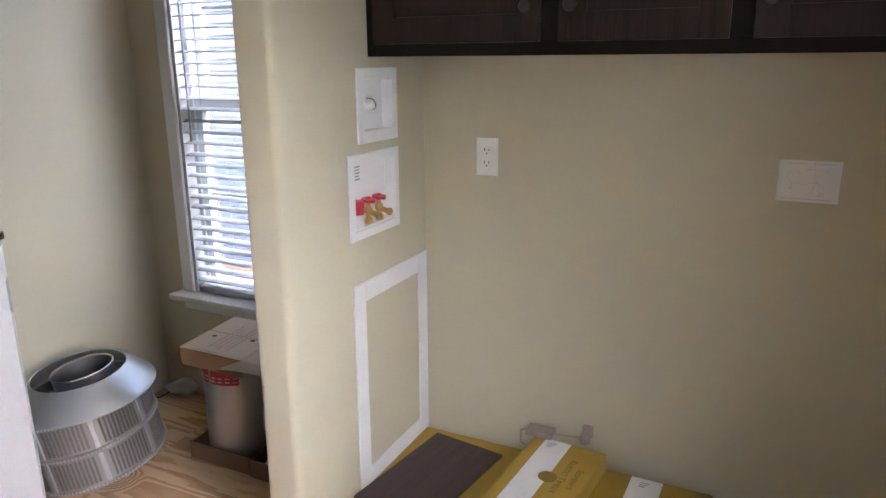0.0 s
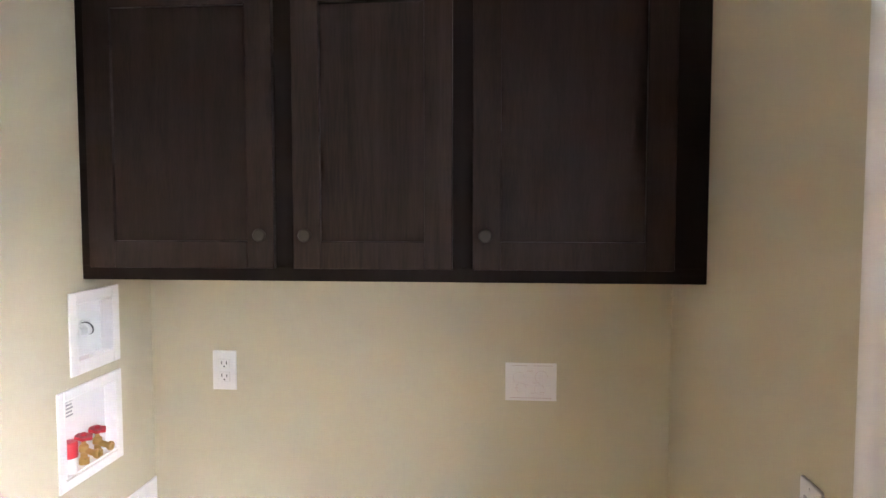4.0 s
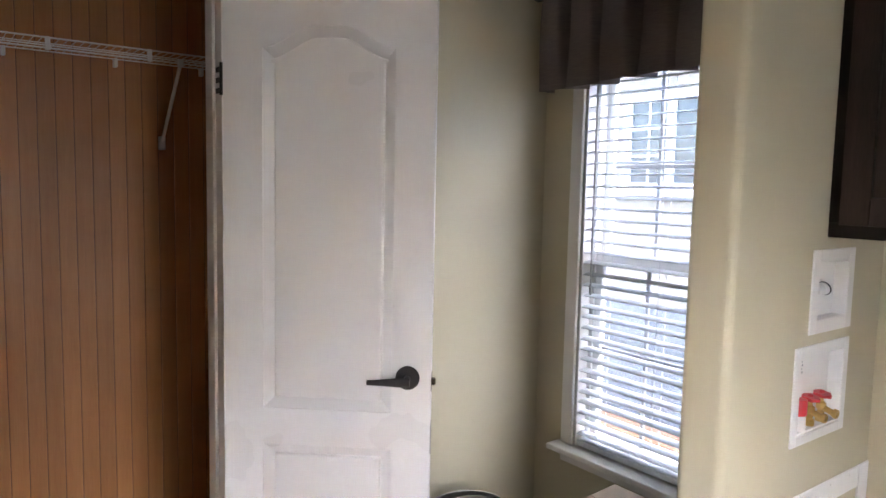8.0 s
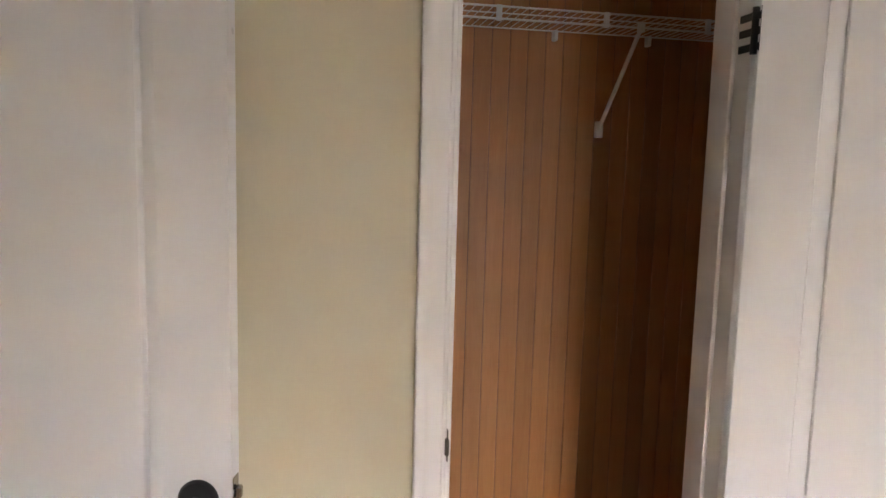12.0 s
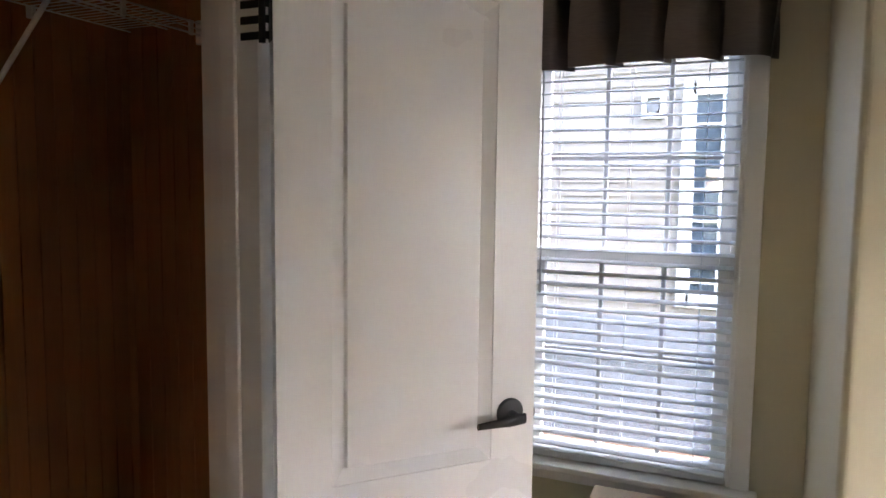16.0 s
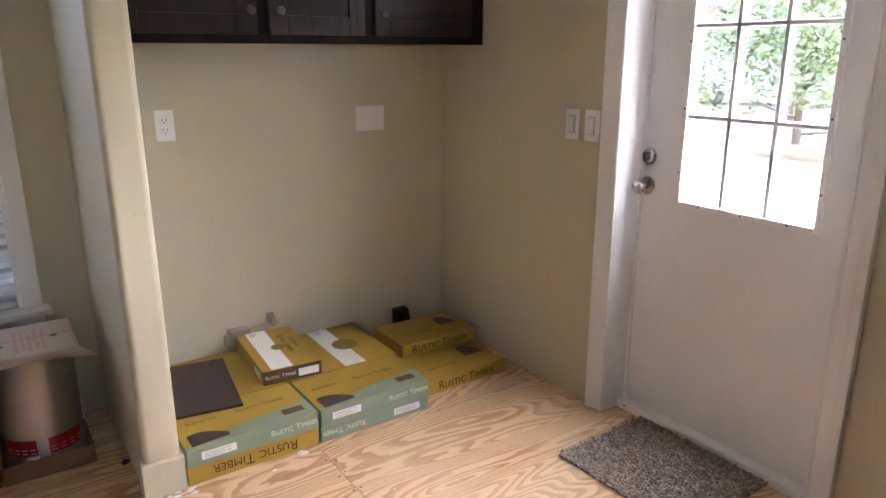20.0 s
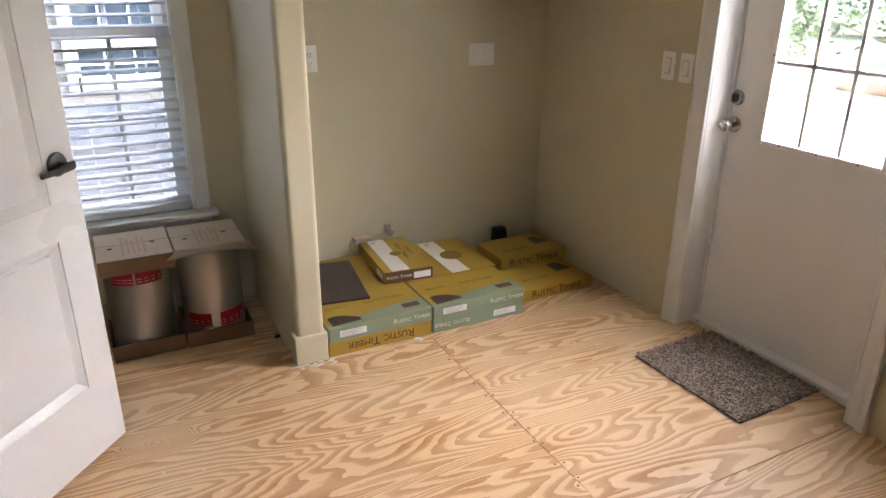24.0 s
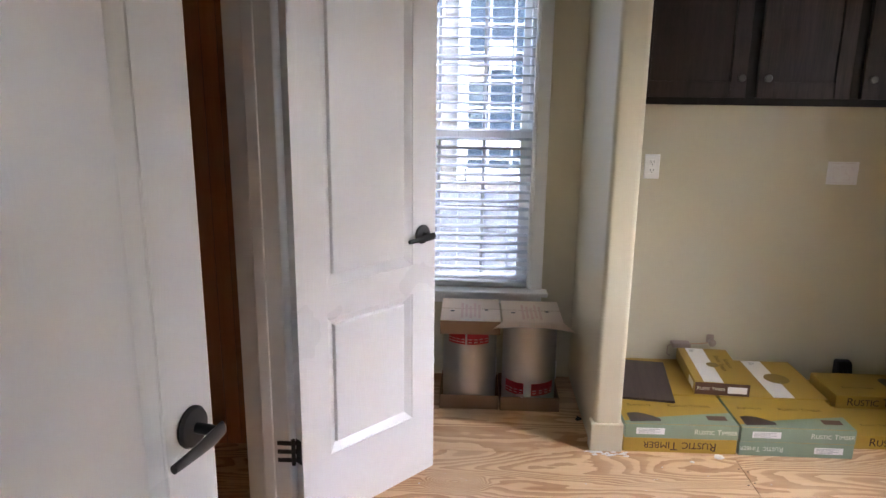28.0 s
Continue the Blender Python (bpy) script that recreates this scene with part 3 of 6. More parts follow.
# ======== laundry alcove: wall cabinet ========
cab = empty("wall_cabinet", "espresso wood wall cabinet with three shaker doors", "cabinet", Matrix.Translation((0, 0, 0)))
CB, CT, CF = 1.41, 2.19, -0.334
b = nb()
block(b, 0.004, 0.022, CF + 0.018, -0.001, CB + 0.005, CT)
block(b, XR - 0.02, XR - 0.001, CF + 0.018, -0.001, CB + 0.005, CT)
block(b, 0.022, XR - 0.02, CF + 0.018, -0.001, CB + 0.012, CB + 0.03)
block(b, 0.022, XR - 0.02, CF + 0.018, -0.001, CT - 0.02, CT)
block(b, 0.022, XR - 0.02, -0.01, -0.001, CB + 0.03, CT - 0.02)
part("carcass", b, DARKBODY, cab)
b = nb()
for x0, x1 in ((0.004, 0.05), (0.485, 0.565), (0.915, 0.995), (1.43, XR - 0.001)):
    block(b, x0, x1, CF, CF + 0.018, CB + 0.036, CT - 0.03, 0.001)
block(b, 0.004, XR - 0.001, CF, CF + 0.018, CB, CB + 0.036, 0.0015)
block(b, 0.004, XR - 0.001, CF, CF + 0.018, CT - 0.06, CT - 0.03, 0.001)
part("face_frame", b, DARKBODY, cab)
b = nb()
block(b, 0.004, XR - 0.001, CF - 0.012, CF + 0.02, CT - 0.03, CT, 0.004, 2)
block(b, 0.004, XR - 0.001, CF - 0.022, CF + 0.02, CT - 0.012, CT + 0.004, 0.004, 2)
part("top_moulding", b, DARKWOOD, cab)


def shaker(parent, x0, x1, z0, z1, yf, knob_x, knob_z, stile=0.066, wood=DARKWOOD):
    """A shaker door whose front lies at y = yf and faces -y."""
    d = new("door")
    d.parent = parent
    th = 0.02
    for n, a in (("stile", (x0, x0 + stile, z0, z1)), ("stile", (x1 - stile, x1, z0, z1)), ("rail", (x0 + stile, x1 - stile, z0, z0 + stile)), ("rail", (x0 + stile, x1 - stile, z1 - stile, z1))):
        b = nb()
        block(b, a[0], a[1], yf, yf + th, a[2], a[3], 0.0018, 2)
        part(n, b, wood, d)
    b = nb()
    block(b, x0 + stile + 0.0012, x1 - stile - 0.0012, yf + 0.0095, yf + 0.015, z0 + stile + 0.0012, z1 - stile - 0.0012)
    block(b, x0 + stile - 0.004, x1 - stile + 0.004, yf + 0.0155, yf + 0.018, z0 + stile - 0.004, z1 - stile + 0.004)
    part("panel", b, wood, d)
    b = nb()
    m = Matrix.Translation((knob_x, yf, knob_z)) @ Matrix.Rotation(radians(90), 4, "X")
    lathe(b, [(0.0, 0), (0.009, 0), (0.007, 0.008), (0.0075, 0.012), (0.0155, 0.017), (0.0165, 0.021), (0.0135, 0.025), (0.0, 0.0265)], m, 20)
    part("knob", b, NICKEL, d, "brushed nickel round knob", True)
    return d


shaker(cab, 0.036, 0.502, CB + 0.032, 2.135, CF - 0.021, 0.473, 1.523)
shaker(cab, 0.55, 0.932, CB + 0.032, 2.135, CF - 0.021, 0.583, 1.523, 0.066, STREAKY)
shaker(cab, 0.98, 1.443, CB + 0.032, 2.135, CF - 0.021, 1.01, 1.523)

# ======== alcove wall fittings ========
SLOT = paint("slot_dark", (0.03, 0.03, 0.03), 0.6)
FAINT = paint("faint_print", (0.60, 0.50, 0.48), 0.7)
PRINT = paint("grey_print", (0.35, 0.35, 0.36), 0.7)
SURROUND = paint("pale_grey_plastic", (0.55, 0.545, 0.53), 0.4, vary=0.02)
PAPER = paint("white_sticker", (0.80, 0.78, 0.77), 0.5, vary=0.02, scale=20)
RED = paint("red_enamel", (0.55, 0.025, 0.035), 0.35, vary=0.1, scale=40)
BRASS = paint("brass", (0.62, 0.42, 0.16), 0.3, 1.0, vary=0.1, scale=60)


def receptacle(x, z):
    o = empty("wall_outlet", "white duplex outlet with screwless plate", "outlet", Matrix.Translation((x, 0, z)))
    b = nb()
    block(b, -0.0365, 0.0365, -0.0065, 0.0, -0.059, 0.059, 0.003, 2)
    part("plate", b, PLASTIC, o)
    for dz in (0.0195, -0.0195):
        b = nb()
        block(b, -0.017, 0.017, -0.0085, -0.006, dz - 0.0145, dz + 0.0145, 0.002, 2)
        f = part("socket", b, PLASTIC, o)
        for x0, x1, up in ((-0.0085, -0.006, 0.008), (0.006, 0.0085, 0.0075)):
            b = nb()
            block(b, x0, x1, -0.0088, -0.0084, dz - 0.001, dz + up)
            part("slot", b, SLOT, f)
        b = nb()
        tube(b, (0, -0.0084, dz - 0.008), (0, -0.0089, dz - 0.008), 0.0024, seg=10)
        part("earth_hole", b, SLOT, f)
    return o


receptacle(0.2285, 1.106)

st = empty("instruction_sticker", "white printed instruction sheet stuck to the wall", "sticker", Matrix.Translation((1.132, -0.0005, 1.089)))
b = nb()
block(b, -0.073, 0.073, -0.0012, 0, -0.055, 0.055, 0.0004)
part("sheet", b, PAPER, st)
b = nb()
for x0, x1, z0, z1 in ((-0.055, -0.01, 0.046, 0.0475), (0.008, 0.06, 0.046, 0.0475), (-0.06, 0.06, -0.0475, -0.046)):
    block(b, x0, x1, -0.0016, -0.001, z0, z1)
rng = random.Random(9)
for k in range(7):
    x, zz, w = rng.uniform(-0.06, 0.035), rng.uniform(-0.036, 0.036), rng.uniform(0.008, 0.022)
    block(b, x, x + w, -0.0016, -0.001, zz, zz + 0.001)
for cx, cz, r in ((-0.035, 0.012, 0.016), (0.03, 0.014, 0.018), (-0.028, -0.018, 0.014), (0.024, -0.022, 0.014)):
    for k in range(9):
        a0, a1 = radians(k * 28), radians(k * 28 + 26)
        tube(b, (cx + r * math.cos(a0), -0.0014, cz + r * math.sin(a0)), (cx + r * math.cos(a1), -0.0014, cz + r * math.sin(a1)), 0.00035, seg=4)
part("print_lines", b, FAINT, st)


def frame_ring(b, x, y0, y1, z0, z1, w, d, bevel=0.002):
    """A flat frame on a wall that faces +x."""
    block(b, x, x + d, y0, y0 + w, z0, z1, bevel)
    block(b, x, x + d, y1 - w, y1, z0, z1, bevel)
    block(b, x, x + d, y0 + w, y1 - w, z0, z0 + w, bevel)
    block(b, x, x + d, y0 + w, y1 - w, z1 - w, z1, bevel)


XS = X1
# recessed supply box above
ub = empty("dryer_box", "white recessed wall box with a short plastic spout", "wall box", Matrix.Translation((0, 0, 0)))
b = nb()
frame_ring(b, XS, -0.401, -0.181, 1.175, 1.381, 0.031, 0.005)
part("frame", b, PLASTIC, ub)
b = nb()
block(b, XS - 0.034, XS - 0.03, -0.37, -0.21, 1.205, 1.35)
block(b, XS - 0.03, XS + 0.004, -0.37, -0.3665, 1.205, 1.35)
block(b, XS - 0.03, XS + 0.004, -0.2135, -0.21, 1.205, 1.35)
block(b, XS - 0.03, XS + 0.004, -0.3665, -0.2135, 1.205, 1.2085)
block(b, XS - 0.03, XS + 0.004, -0.3665, -0.2135, 1.3465, 1.35)
part("liner", b, PLASTIC, ub)
b = nb()
block(b, XS - 0.0298, XS - 0.026, -0.30, -0.262, 1.262, 1.3, 0.004)
part("knockout", b, PLASTIC, ub)
b = nb()
lathe(b, [(0, 0), (0.0135, 0), (0.0135, 0.03), (0.016, 0.032), (0.016, 0.05), (0.012, 0.053), (0, 0.053)], Matrix.Translation((XS - 0.013, -0.35, 1.279)) @ Matrix.Rotation(radians(-88), 4, "X"), 16)
sp = part("spout", b, PLASTIC, ub, "white plastic spout", True)
b = nb()
ring = [(0.0165 + 0.0022 * math.cos(a), 0.0022 * math.sin(a)) for a in [2 * math.pi * k / 8 for k in range(9)]]
lathe(b, ring, Matrix.Translation((XS - 0.013, -0.304, 1.281)) @ Matrix.Rotation(radians(-70), 4, "X"), 18)
part("seal_ring", b, BLACK, sp, "black rubber ring", True)
b = nb()
tube(b, (XS - 0.028, -0.352, 1.313), (XS - 0.028, -0.322, 1.3145), 0.0026, seg=6)
part("staple", b, BLACK, ub, "black wire staple")

vb = empty("washer_box", "white washing machine valve box with two brass taps", "wall box", Matrix.Translation((0, 0, 0)))
b = nb()
frame_ring(b, XS, -0.458, -0.18, 0.905, 1.15, 0.026, 0.005)
for y in (-0.45, -0.188):
    for zz in (0.913, 1.142):
        tube(b, (XS + 0.004, y, zz), (XS + 0.0065, y, zz), 0.003, seg=10)
part("frame", b, PLASTIC, vb)
b = nb()
block(b, XS - 0.034, XS - 0.03, -0.43, -0.205, 0.935, 1.125)
block(b, XS - 0.03, XS + 0.004, -0.432, -0.4265, 0.935, 1.125)
block(b, XS - 0.03, XS + 0.004, -0.2085, -0.203, 0.935, 1.125)
block(b, XS - 0.03, XS + 0.004, -0.4265, -0.2085, 0.933, 0.9385)
block(b, XS - 0.03, XS + 0.004, -0.4265, -0.2085, 1.1215, 1.127)
part("liner", b, PLASTIC, vb)
b = nb()
for k in range(5):
    block(b, XS - 0.0299, XS - 0.0293, -0.383, -0.348 - 0.004 * (k % 2), 1.105 - k * 0.009, 1.109 - k * 0.009)
part("printed_notice", b, PRINT, vb)
for y in (-0.335, -0.275):
    b = nb()
    lathe(b, [(0, 0), (0.0125, 0), (0.0125, 0.014), (0.0085, 0.017), (0.0085, 0.03), (0.012, 0.033), (0.012, 0.043), (0.0115, 0.047), (0.006, 0.052), (0.004, 0.07), (0.0, 0.07)], Matrix.Translation((XS - 0.012, y, 0.9385)), 14)
    tube(b, (XS - 0.012, y, 0.975), (XS + 0.018, y, 0.966), 0.0078, seg=12)
    lathe(b, [(0.0105, 0), (0.012, 0.002), (0.012, 0.009), (0.0105, 0.011), (0.0065, 0.011), (0.0065, 0.0)], Matrix.Translation((XS + 0.018, y, 0.966)) @ Matrix.Rotation(radians(96), 4, "Y"), 14)
    v = part("valve", b, BRASS, vb, "brass hose tap", True)
    b = nb()
    ring = []
    for k in range(24):
        a = 2 * math.pi * k / 24
        r = 0.0215 + 0.0026 * math.cos(6 * a)
        ring.append((1.0 * r * math.cos(a), 1.0 * r * math.sin(a)))
    extrude_outline(b, ring, -0.004, 0.004, Matrix.Translation((XS - 0.012, y, 1.008)) @ Matrix.Rotation(radians(8), 4, "Y"))
    lathe(b, [(0, 0.011), (0.006, 0.010), (0.008, 0.004)], Matrix.Translation((XS - 0.012, y, 1.008)), 12)
    bmesh.ops.bevel(b, geom=[e for e in b.edges if e.calc_length() > 0.0085 and abs(e.verts[0].co.z - e.verts[1].co.z) < 0.003], offset=0.0015, segments=1, affect="EDGES")
    part("handwheel", b, RED, v, "red scalloped handwheel", True)
b = nb()
lathe(b, [(0, 0), (0.0185, 0), (0.0185, 0.05), (0, 0.05)], Matrix.Translation((XS - 0.012, -0.395, 0.9385)), 18)
dp = part("drain_pipe", b, PLASTIC, vb, "", True)
b = nb()
lathe(b, [(0.0195, 0), (0.0205, 0.003), (0.0205, 0.036), (0.018, 0.039), (0.0, 0.039)], Matrix.Translation((XS - 0.012, -0.395, 0.977)), 18)
part("cap", b, RED, dp, "red test cap", True)

# access panel in the short wall
ap = empty("access_panel", "white framed access panel low in the wall", "panel", Matrix.Translation((0, 0, 0)))
b = nb()
frame_ring(b, XS, -0.455, -0.003, 0.112, 0.778, 0.062, 0.007, 0.003)
part("frame", b, TRIM, ap)
b = nb()
block(b, XS, XS + 0.002, -0.393, -0.065, 0.174, 0.716)
part("panel", b, WALL, ap)
for y, zz in ((-0.44, 0.7), (-0.44, 0.45), (-0.42, 0.19), (-0.23, 0.765), (-0.35, 0.762), (-0.12, 0.765), (-0.02, 0.62), (-0.02, 0.35)):
    b = nb()
    lathe(b, [(0, 0.002), (0.0035, 0.0016), (0.0045, 0)], Matrix.Translation((XS + 0.007, y, zz)) @ Matrix.Rotation(radians(90), 4, "Y"), 10)
    part("screw", b, PLASTIC, ap)


# light switches by the outside door
for y in (-0.912, -1.014):
    sw = empty("light_switch", "white rocker light switch", "switch", Matrix.Translation((XR, y, 1.115)), group="switches by the outside door")
    b = nb()
    block(b, -0.0065, 0, -0.0365, 0.0365, -0.0585, 0.0585, 0.003, 2)
    part("plate", b, PLASTIC, sw)
    b = nb()
    block(b, -0.0085, -0.004, -0.0175, 0.0175, -0.034, 0.034, 0.001)
    part("surround", b, SURROUND, sw, "pale grey switch surround")
    b = nb()
    block(b, -0.0125, -0.007, -0.013, 0.013, -0.029, 0.029, 0.002, 2)
    bmesh.ops.rotate(b, verts=b.verts, cent=(-0.008, 0, 0), matrix=Matrix.Rotation(radians(5), 3, "Y"))
    part("rocker", b, PLASTIC, sw)
    for zz in (-0.048, 0.048):
        b = nb()
        tube(b, (-0.0062, 0, zz), (-0.0078, 0, zz), 0.003, seg=10)
        part("screw", b, PLASTIC, sw)

# dryer outlet and stub connections near the floor
dk = empty("dryer_outlet", "black surface-mounted dryer outlet on the wall", "outlet", Matrix.Translation((1.262, 0, 0.098)))
b = nb()
extrude_outline(b, [(-0.0, -0.045), (-0.055, -0.045), (-0.062, -0.03), (-0.045, 0.035), (-0.03, 0.045), (0.0, 0.045)], -0.037, 0.037, Matrix(((0, 0, 1, 0), (1, 0, 0, 0), (0, 1, 0, 0), (0, 0, 0, 1))))
bmesh.ops.bevel(b, geom=b.edges[:], offset=0.004, segments=2, affect="EDGES")
part("housing", b, BLACK, dk)
for dx in (-0.012, 0.012):
    b = nb()
    block(b, dx - 0.0015, dx + 0.0015, -0.0605, -0.056, -0.012, 0.008)
    part("slot", b, SLOT, dk)

FITTING = paint("beige_fitting", (0.40, 0.31, 0.26), 0.5, 0.2, vary=0.2, scale=30)
COPPER = paint("copper_wire", (0.55, 0.33, 0.22), 0.35, 1.0)
GREY = paint("grey_fitting", (0.32, 0.30, 0.27), 0.5, 0.3, vary=0.2, scale=30)
gas = empty("pipe_stub", "capped beige pipe stub with a copper wire on the wall", "pipe", Matrix.Translation((0.592, 0, 0.226)))
b = nb()
lathe(b, [(0.012, 0), (0.012, 0.03), (0.018, 0.03), (0.019, 0.05), (0.014, 0.056), (0, 0.056)], Matrix.Rotation(radians(90), 4, "X"), 14)
part("cap", b, FITTING, gas, "", True)
b = nb()
block(b, -0.018, 0.018, -0.012, 0, -0.012, 0.03, 0.004, 2)
part("elbow", b, FITTING, gas)
b = nb()
tube(b, (-0.014, -0.028, -0.006), (-0.06, -0.03, -0.011), 0.0022, seg=6)
tube(b, (-0.06, -0.03, -0.011), (-0.105, -0.032, -0.012), 0.0022, seg=6)
part("wire", b, COPPER, gas)
clip = empty("wire_clip", "beige plastic clamp with a bent wire on the wall", "clamp", Matrix.Translation((0.44, 0, 0.208)))
b = nb()
block(b, -0.045, 0.045, -0.055, 0, -0.01, 0.012, 0.004, 2)
part("body", b, FITTING, clip)
b = nb()
for p, q in (((-0.045, -0.03, 0), (-0.066, -0.035, -0.006)), ((-0.066, -0.035, -0.006), (-0.066, -0.035, -0.05)), ((-0.066, -0.035, -0.05), (-0.05, -0.03, -0.06))):
    tube(b, p, q, 0.0028, seg=8)
part("bent_wire", b, FITTING, clip)

# ======== flooring boxes ========
MUSTARD = paint("mustard_card", (0.40, 0.25, 0.035), 0.5, vary=0.1, scale=9, bump=0.05, bscale=40)
TEAL = paint("teal_card", (0.225, 0.295, 0.205), 0.42, vary=0.07, scale=9)
BROWNCARD = paint("brown_print", (0.10, 0.045, 0.025), 0.5, vary=0.25, scale=30)
DARKPLANK = grained("dark_plank", (0.022, 0.012, 0.011), (0.06, 0.035, 0.032), 0.4, (14, 1.2, 14), 3, 1.0, 0.2, 0.1)
CREAMINK = paint("pale_ink", (0.62, 0.62, 0.5), 0.5)
BROWNINK = paint("brown_ink", (0.06, 0.02, 0.008), 0.5)
GOLDINK = paint("gold_ink", (0.22, 0.14, 0.015), 0.5)


def carton(label, x, y, z, w, d, h, style, turn=0.0, flip=False):
    """A flat carton; x, y: its front-left foot. style: teal, mustard, strip, small."""
    m = pose(x, y, z, 0, 0, turn)
    g = empty("flooring_box", label, "box", m, group="flooring boxes on the floor")
    base = {"teal": TEAL, "mustard": MUSTARD, "strip": MUSTARD, "plain": MUSTARD, "small": MUSTARD}[style]
    b = nb()
    block(b, 0, w, 0, d, 0.0, h - 0.0015, 0.0025, 2)
    part("carton", b, base, g)
    # printed lid
    b = nb()
    block(b, 0.001, w - 0.001, 0.001, d - 0.001, h - 0.0016, h, 0.0006)
    lid = part("lid", b, MUSTARD, g, "mustard printed lid")
    flat = lambda px, py, a=0: Matrix.Translation((px, py, h + 0.0003)) @ Matrix.Rotation(radians(a), 4, "Z")
    upright = lambda px, pz: Matrix.Translation((px, -0.0006, pz)) @ Matrix.Rotation(radians(180 if flip else 0), 4, "Y") @ Matrix.Rotation(radians(90), 4, "X")
    if style == "teal":
        b = nb()
        extrude_outline(b, [(0.002, 0.002), (w - 0.002, 0.002), (w - 0.002, d * 0.42), (w * 0.62, d * 0.32), (w * 0.30, d * 0.22), (0.002, d * 0.08)], h, h + 0.0003)
        part("teal_band", b, TEAL, lid)
        b = nb()
        pts = [(w * 0.05 + 0.001, d * 0.06), (w * 0.33, d * 0.1)] + [(w * 0.33 - w * 0.28 * k / 8, d * 0.1 + d * 0.26 * math.sin(math.pi * (0.1 + 0.55 * k / 8))) for k in range(9)]
        extrude_outline(b, pts, h + 0.0004, h + 0.0008)
        part("picture", b, DARKPLANK, lid, "printed dark wood picture")
        b = nb()
        block(b, w * 0.76, w * 0.93, d * 0.16, d * 0.3, h + 0.0004, h + 0.0008)
        part("picture", b, BROWNCARD, lid, "small printed picture")
        lettering("Rustic Timber", 0.032, flat(w * 0.66, d * 0.62), GOLDINK, lid)
        lettering("Elements", 0.028, flat(w * 0.2, d * 0.62), GOLDINK, lid)
        lettering("Rustic Timber", 0.031, upright(w * (0.8 if not flip else 0.2), h * 0.5), CREAMINK, g)
        b = nb()
        lx = 0.1 if not flip else 0.66
        block(b, w * lx, w * (lx + 0.25), -0.0009, -0.0002, h * 0.28, h * 0.72)
        lab = part("label", b, PAPER, g, "white paper label")
        b = nb()
        for k in range(4):
            block(b, w * (lx + 0.015), w * (lx + 0.16 + 0.05 * (k % 2)), -0.0013, -0.0008, h * (0.34 + 0.09 * k), h * (0.37 + 0.09 * k))
        part("print_lines", b, PRINT, lab)
    elif style == "mustard":
        lettering("Rustic Timber", 0.053, upright(w * 0.5, h * 0.5), BROWNINK, g)
        b = nb()
        pts = [(w * 0.70, d * 0.45), (w * 0.92, d * 0.45)] + [(w * 0.92 - w * 0.22 * k / 8, d * 0.45 + d * 0.36 * math.sin(math.pi * (0.12 + 0.6 * k / 8))) for k in range(9)]
        extrude_outline(b, pts, h, h + 0.0004)
        part("picture", b, DARKPLANK, lid, "printed dark wood picture")
        lettering("Rustic Timber", 0.026, flat(w * 0.35, d * 0.35), GOLDINK, lid)
    elif style != "plain":
        s0, s1 = (0.16, 0.52) if style == "small" else (0.5, 0.7)
        b = nb()
        block(b, w * s0, w * s1, 0.004, d - 0.004, h, h + 0.0004)
        part("paper_strip", b, PAPER, lid, "white paper strip")
        b = nb()
        lathe(b, [(0.0, 0.0009), (w * 0.12, 0.0009), (w * 0.12, 0.0003)], Matrix.Translation((w * s1, d * 0.5, h)), 24)
        part("seal", b, GOLDINK, lid, "gold round seal")
        tx = (s1 + 0.17, s1 + 0.32) if style == "small" else (0.16, 0.3)
        lettering("Rustic Timber", 0.034, flat(w * tx[0], d * 0.56, -90), GOLDINK, lid)
        lettering("Elements", 0.03, flat(w * tx[1], d * 0.56, -90), GOLDINK, lid)
        b = nb()
        for k in range(3):
            block(b, w * (s0 + 0.06), w * (s0 + 0.06) + 0.03 - 0.006 * k, d * 0.93 - 0.011 * k, d * 0.93 - 0.011 * k + 0.004, h + 0.0003, h + 0.0008)
        part("print_lines", b, PRINT, lid)
        if style == "small":
            b = nb()
            block(b, 0.001, w - 0.001, -0.0005, 0.002, 0.001, h - 0.002)
            part("front_panel", b, BROWNCARD, g, "dark brown printed end panel")
            b = nb()
            block(b, -0.0008, 0.0, 0.03, 0.12, h * 0.2, h * 0.72)
            part("label", b, PAPER, g, "white paper label")
            lettering("Rustic Timber", 0.022, upright(w * 0.3, h * 0.5), CREAMINK, g)
            b = nb()
            block(b, w * 0.6, w * 0.95, -0.0009, -0.0002, h * 0.2, h * 0.72)
            part("label", b, PAPER, g, "white paper label")
    return g


H = 0.0645
carton("mustard flooring carton lying upside down under another", 0.018, -0.742, 0, 0.466, 0.28, H, "mustard", 0.0, True)
carton("teal and mustard flooring carton stacked on another", 0.021, -0.744, H, 0.466, 0.28, H, "teal", 0.4)
carton("teal flooring carton lying upside down under another", 0.492, -0.744, 0, 0.464, 0.28, H, "teal", -0.4, True)
carton("teal and mustard flooring carton with paper label on top", 0.494, -0.746, H, 0.464, 0.28, H, "teal", -0.2)
carton("mustard flooring carton on the floor by the wall", 0.02, -0.455, 0, 0.462, 0.42, H, "strip")
carton("mustard flooring carton under the dark plank sample", 0.02, -0.455, H, 0.462, 0.42, H, "plain")
carton("mustard flooring carton on the floor against the back wall", 0.5, -0.458, 0, 0.48, 0.43, H, "strip")
carton("mustard flooring carton with a white paper strip", 0.5, -0.456, H, 0.48, 0.43, H, "strip", -0.8)
carton("mustard flooring carton with large brown lettering", 1.002, -0.662, 0, 0.428, 0.275, 0.062, "mustard", 1.6)
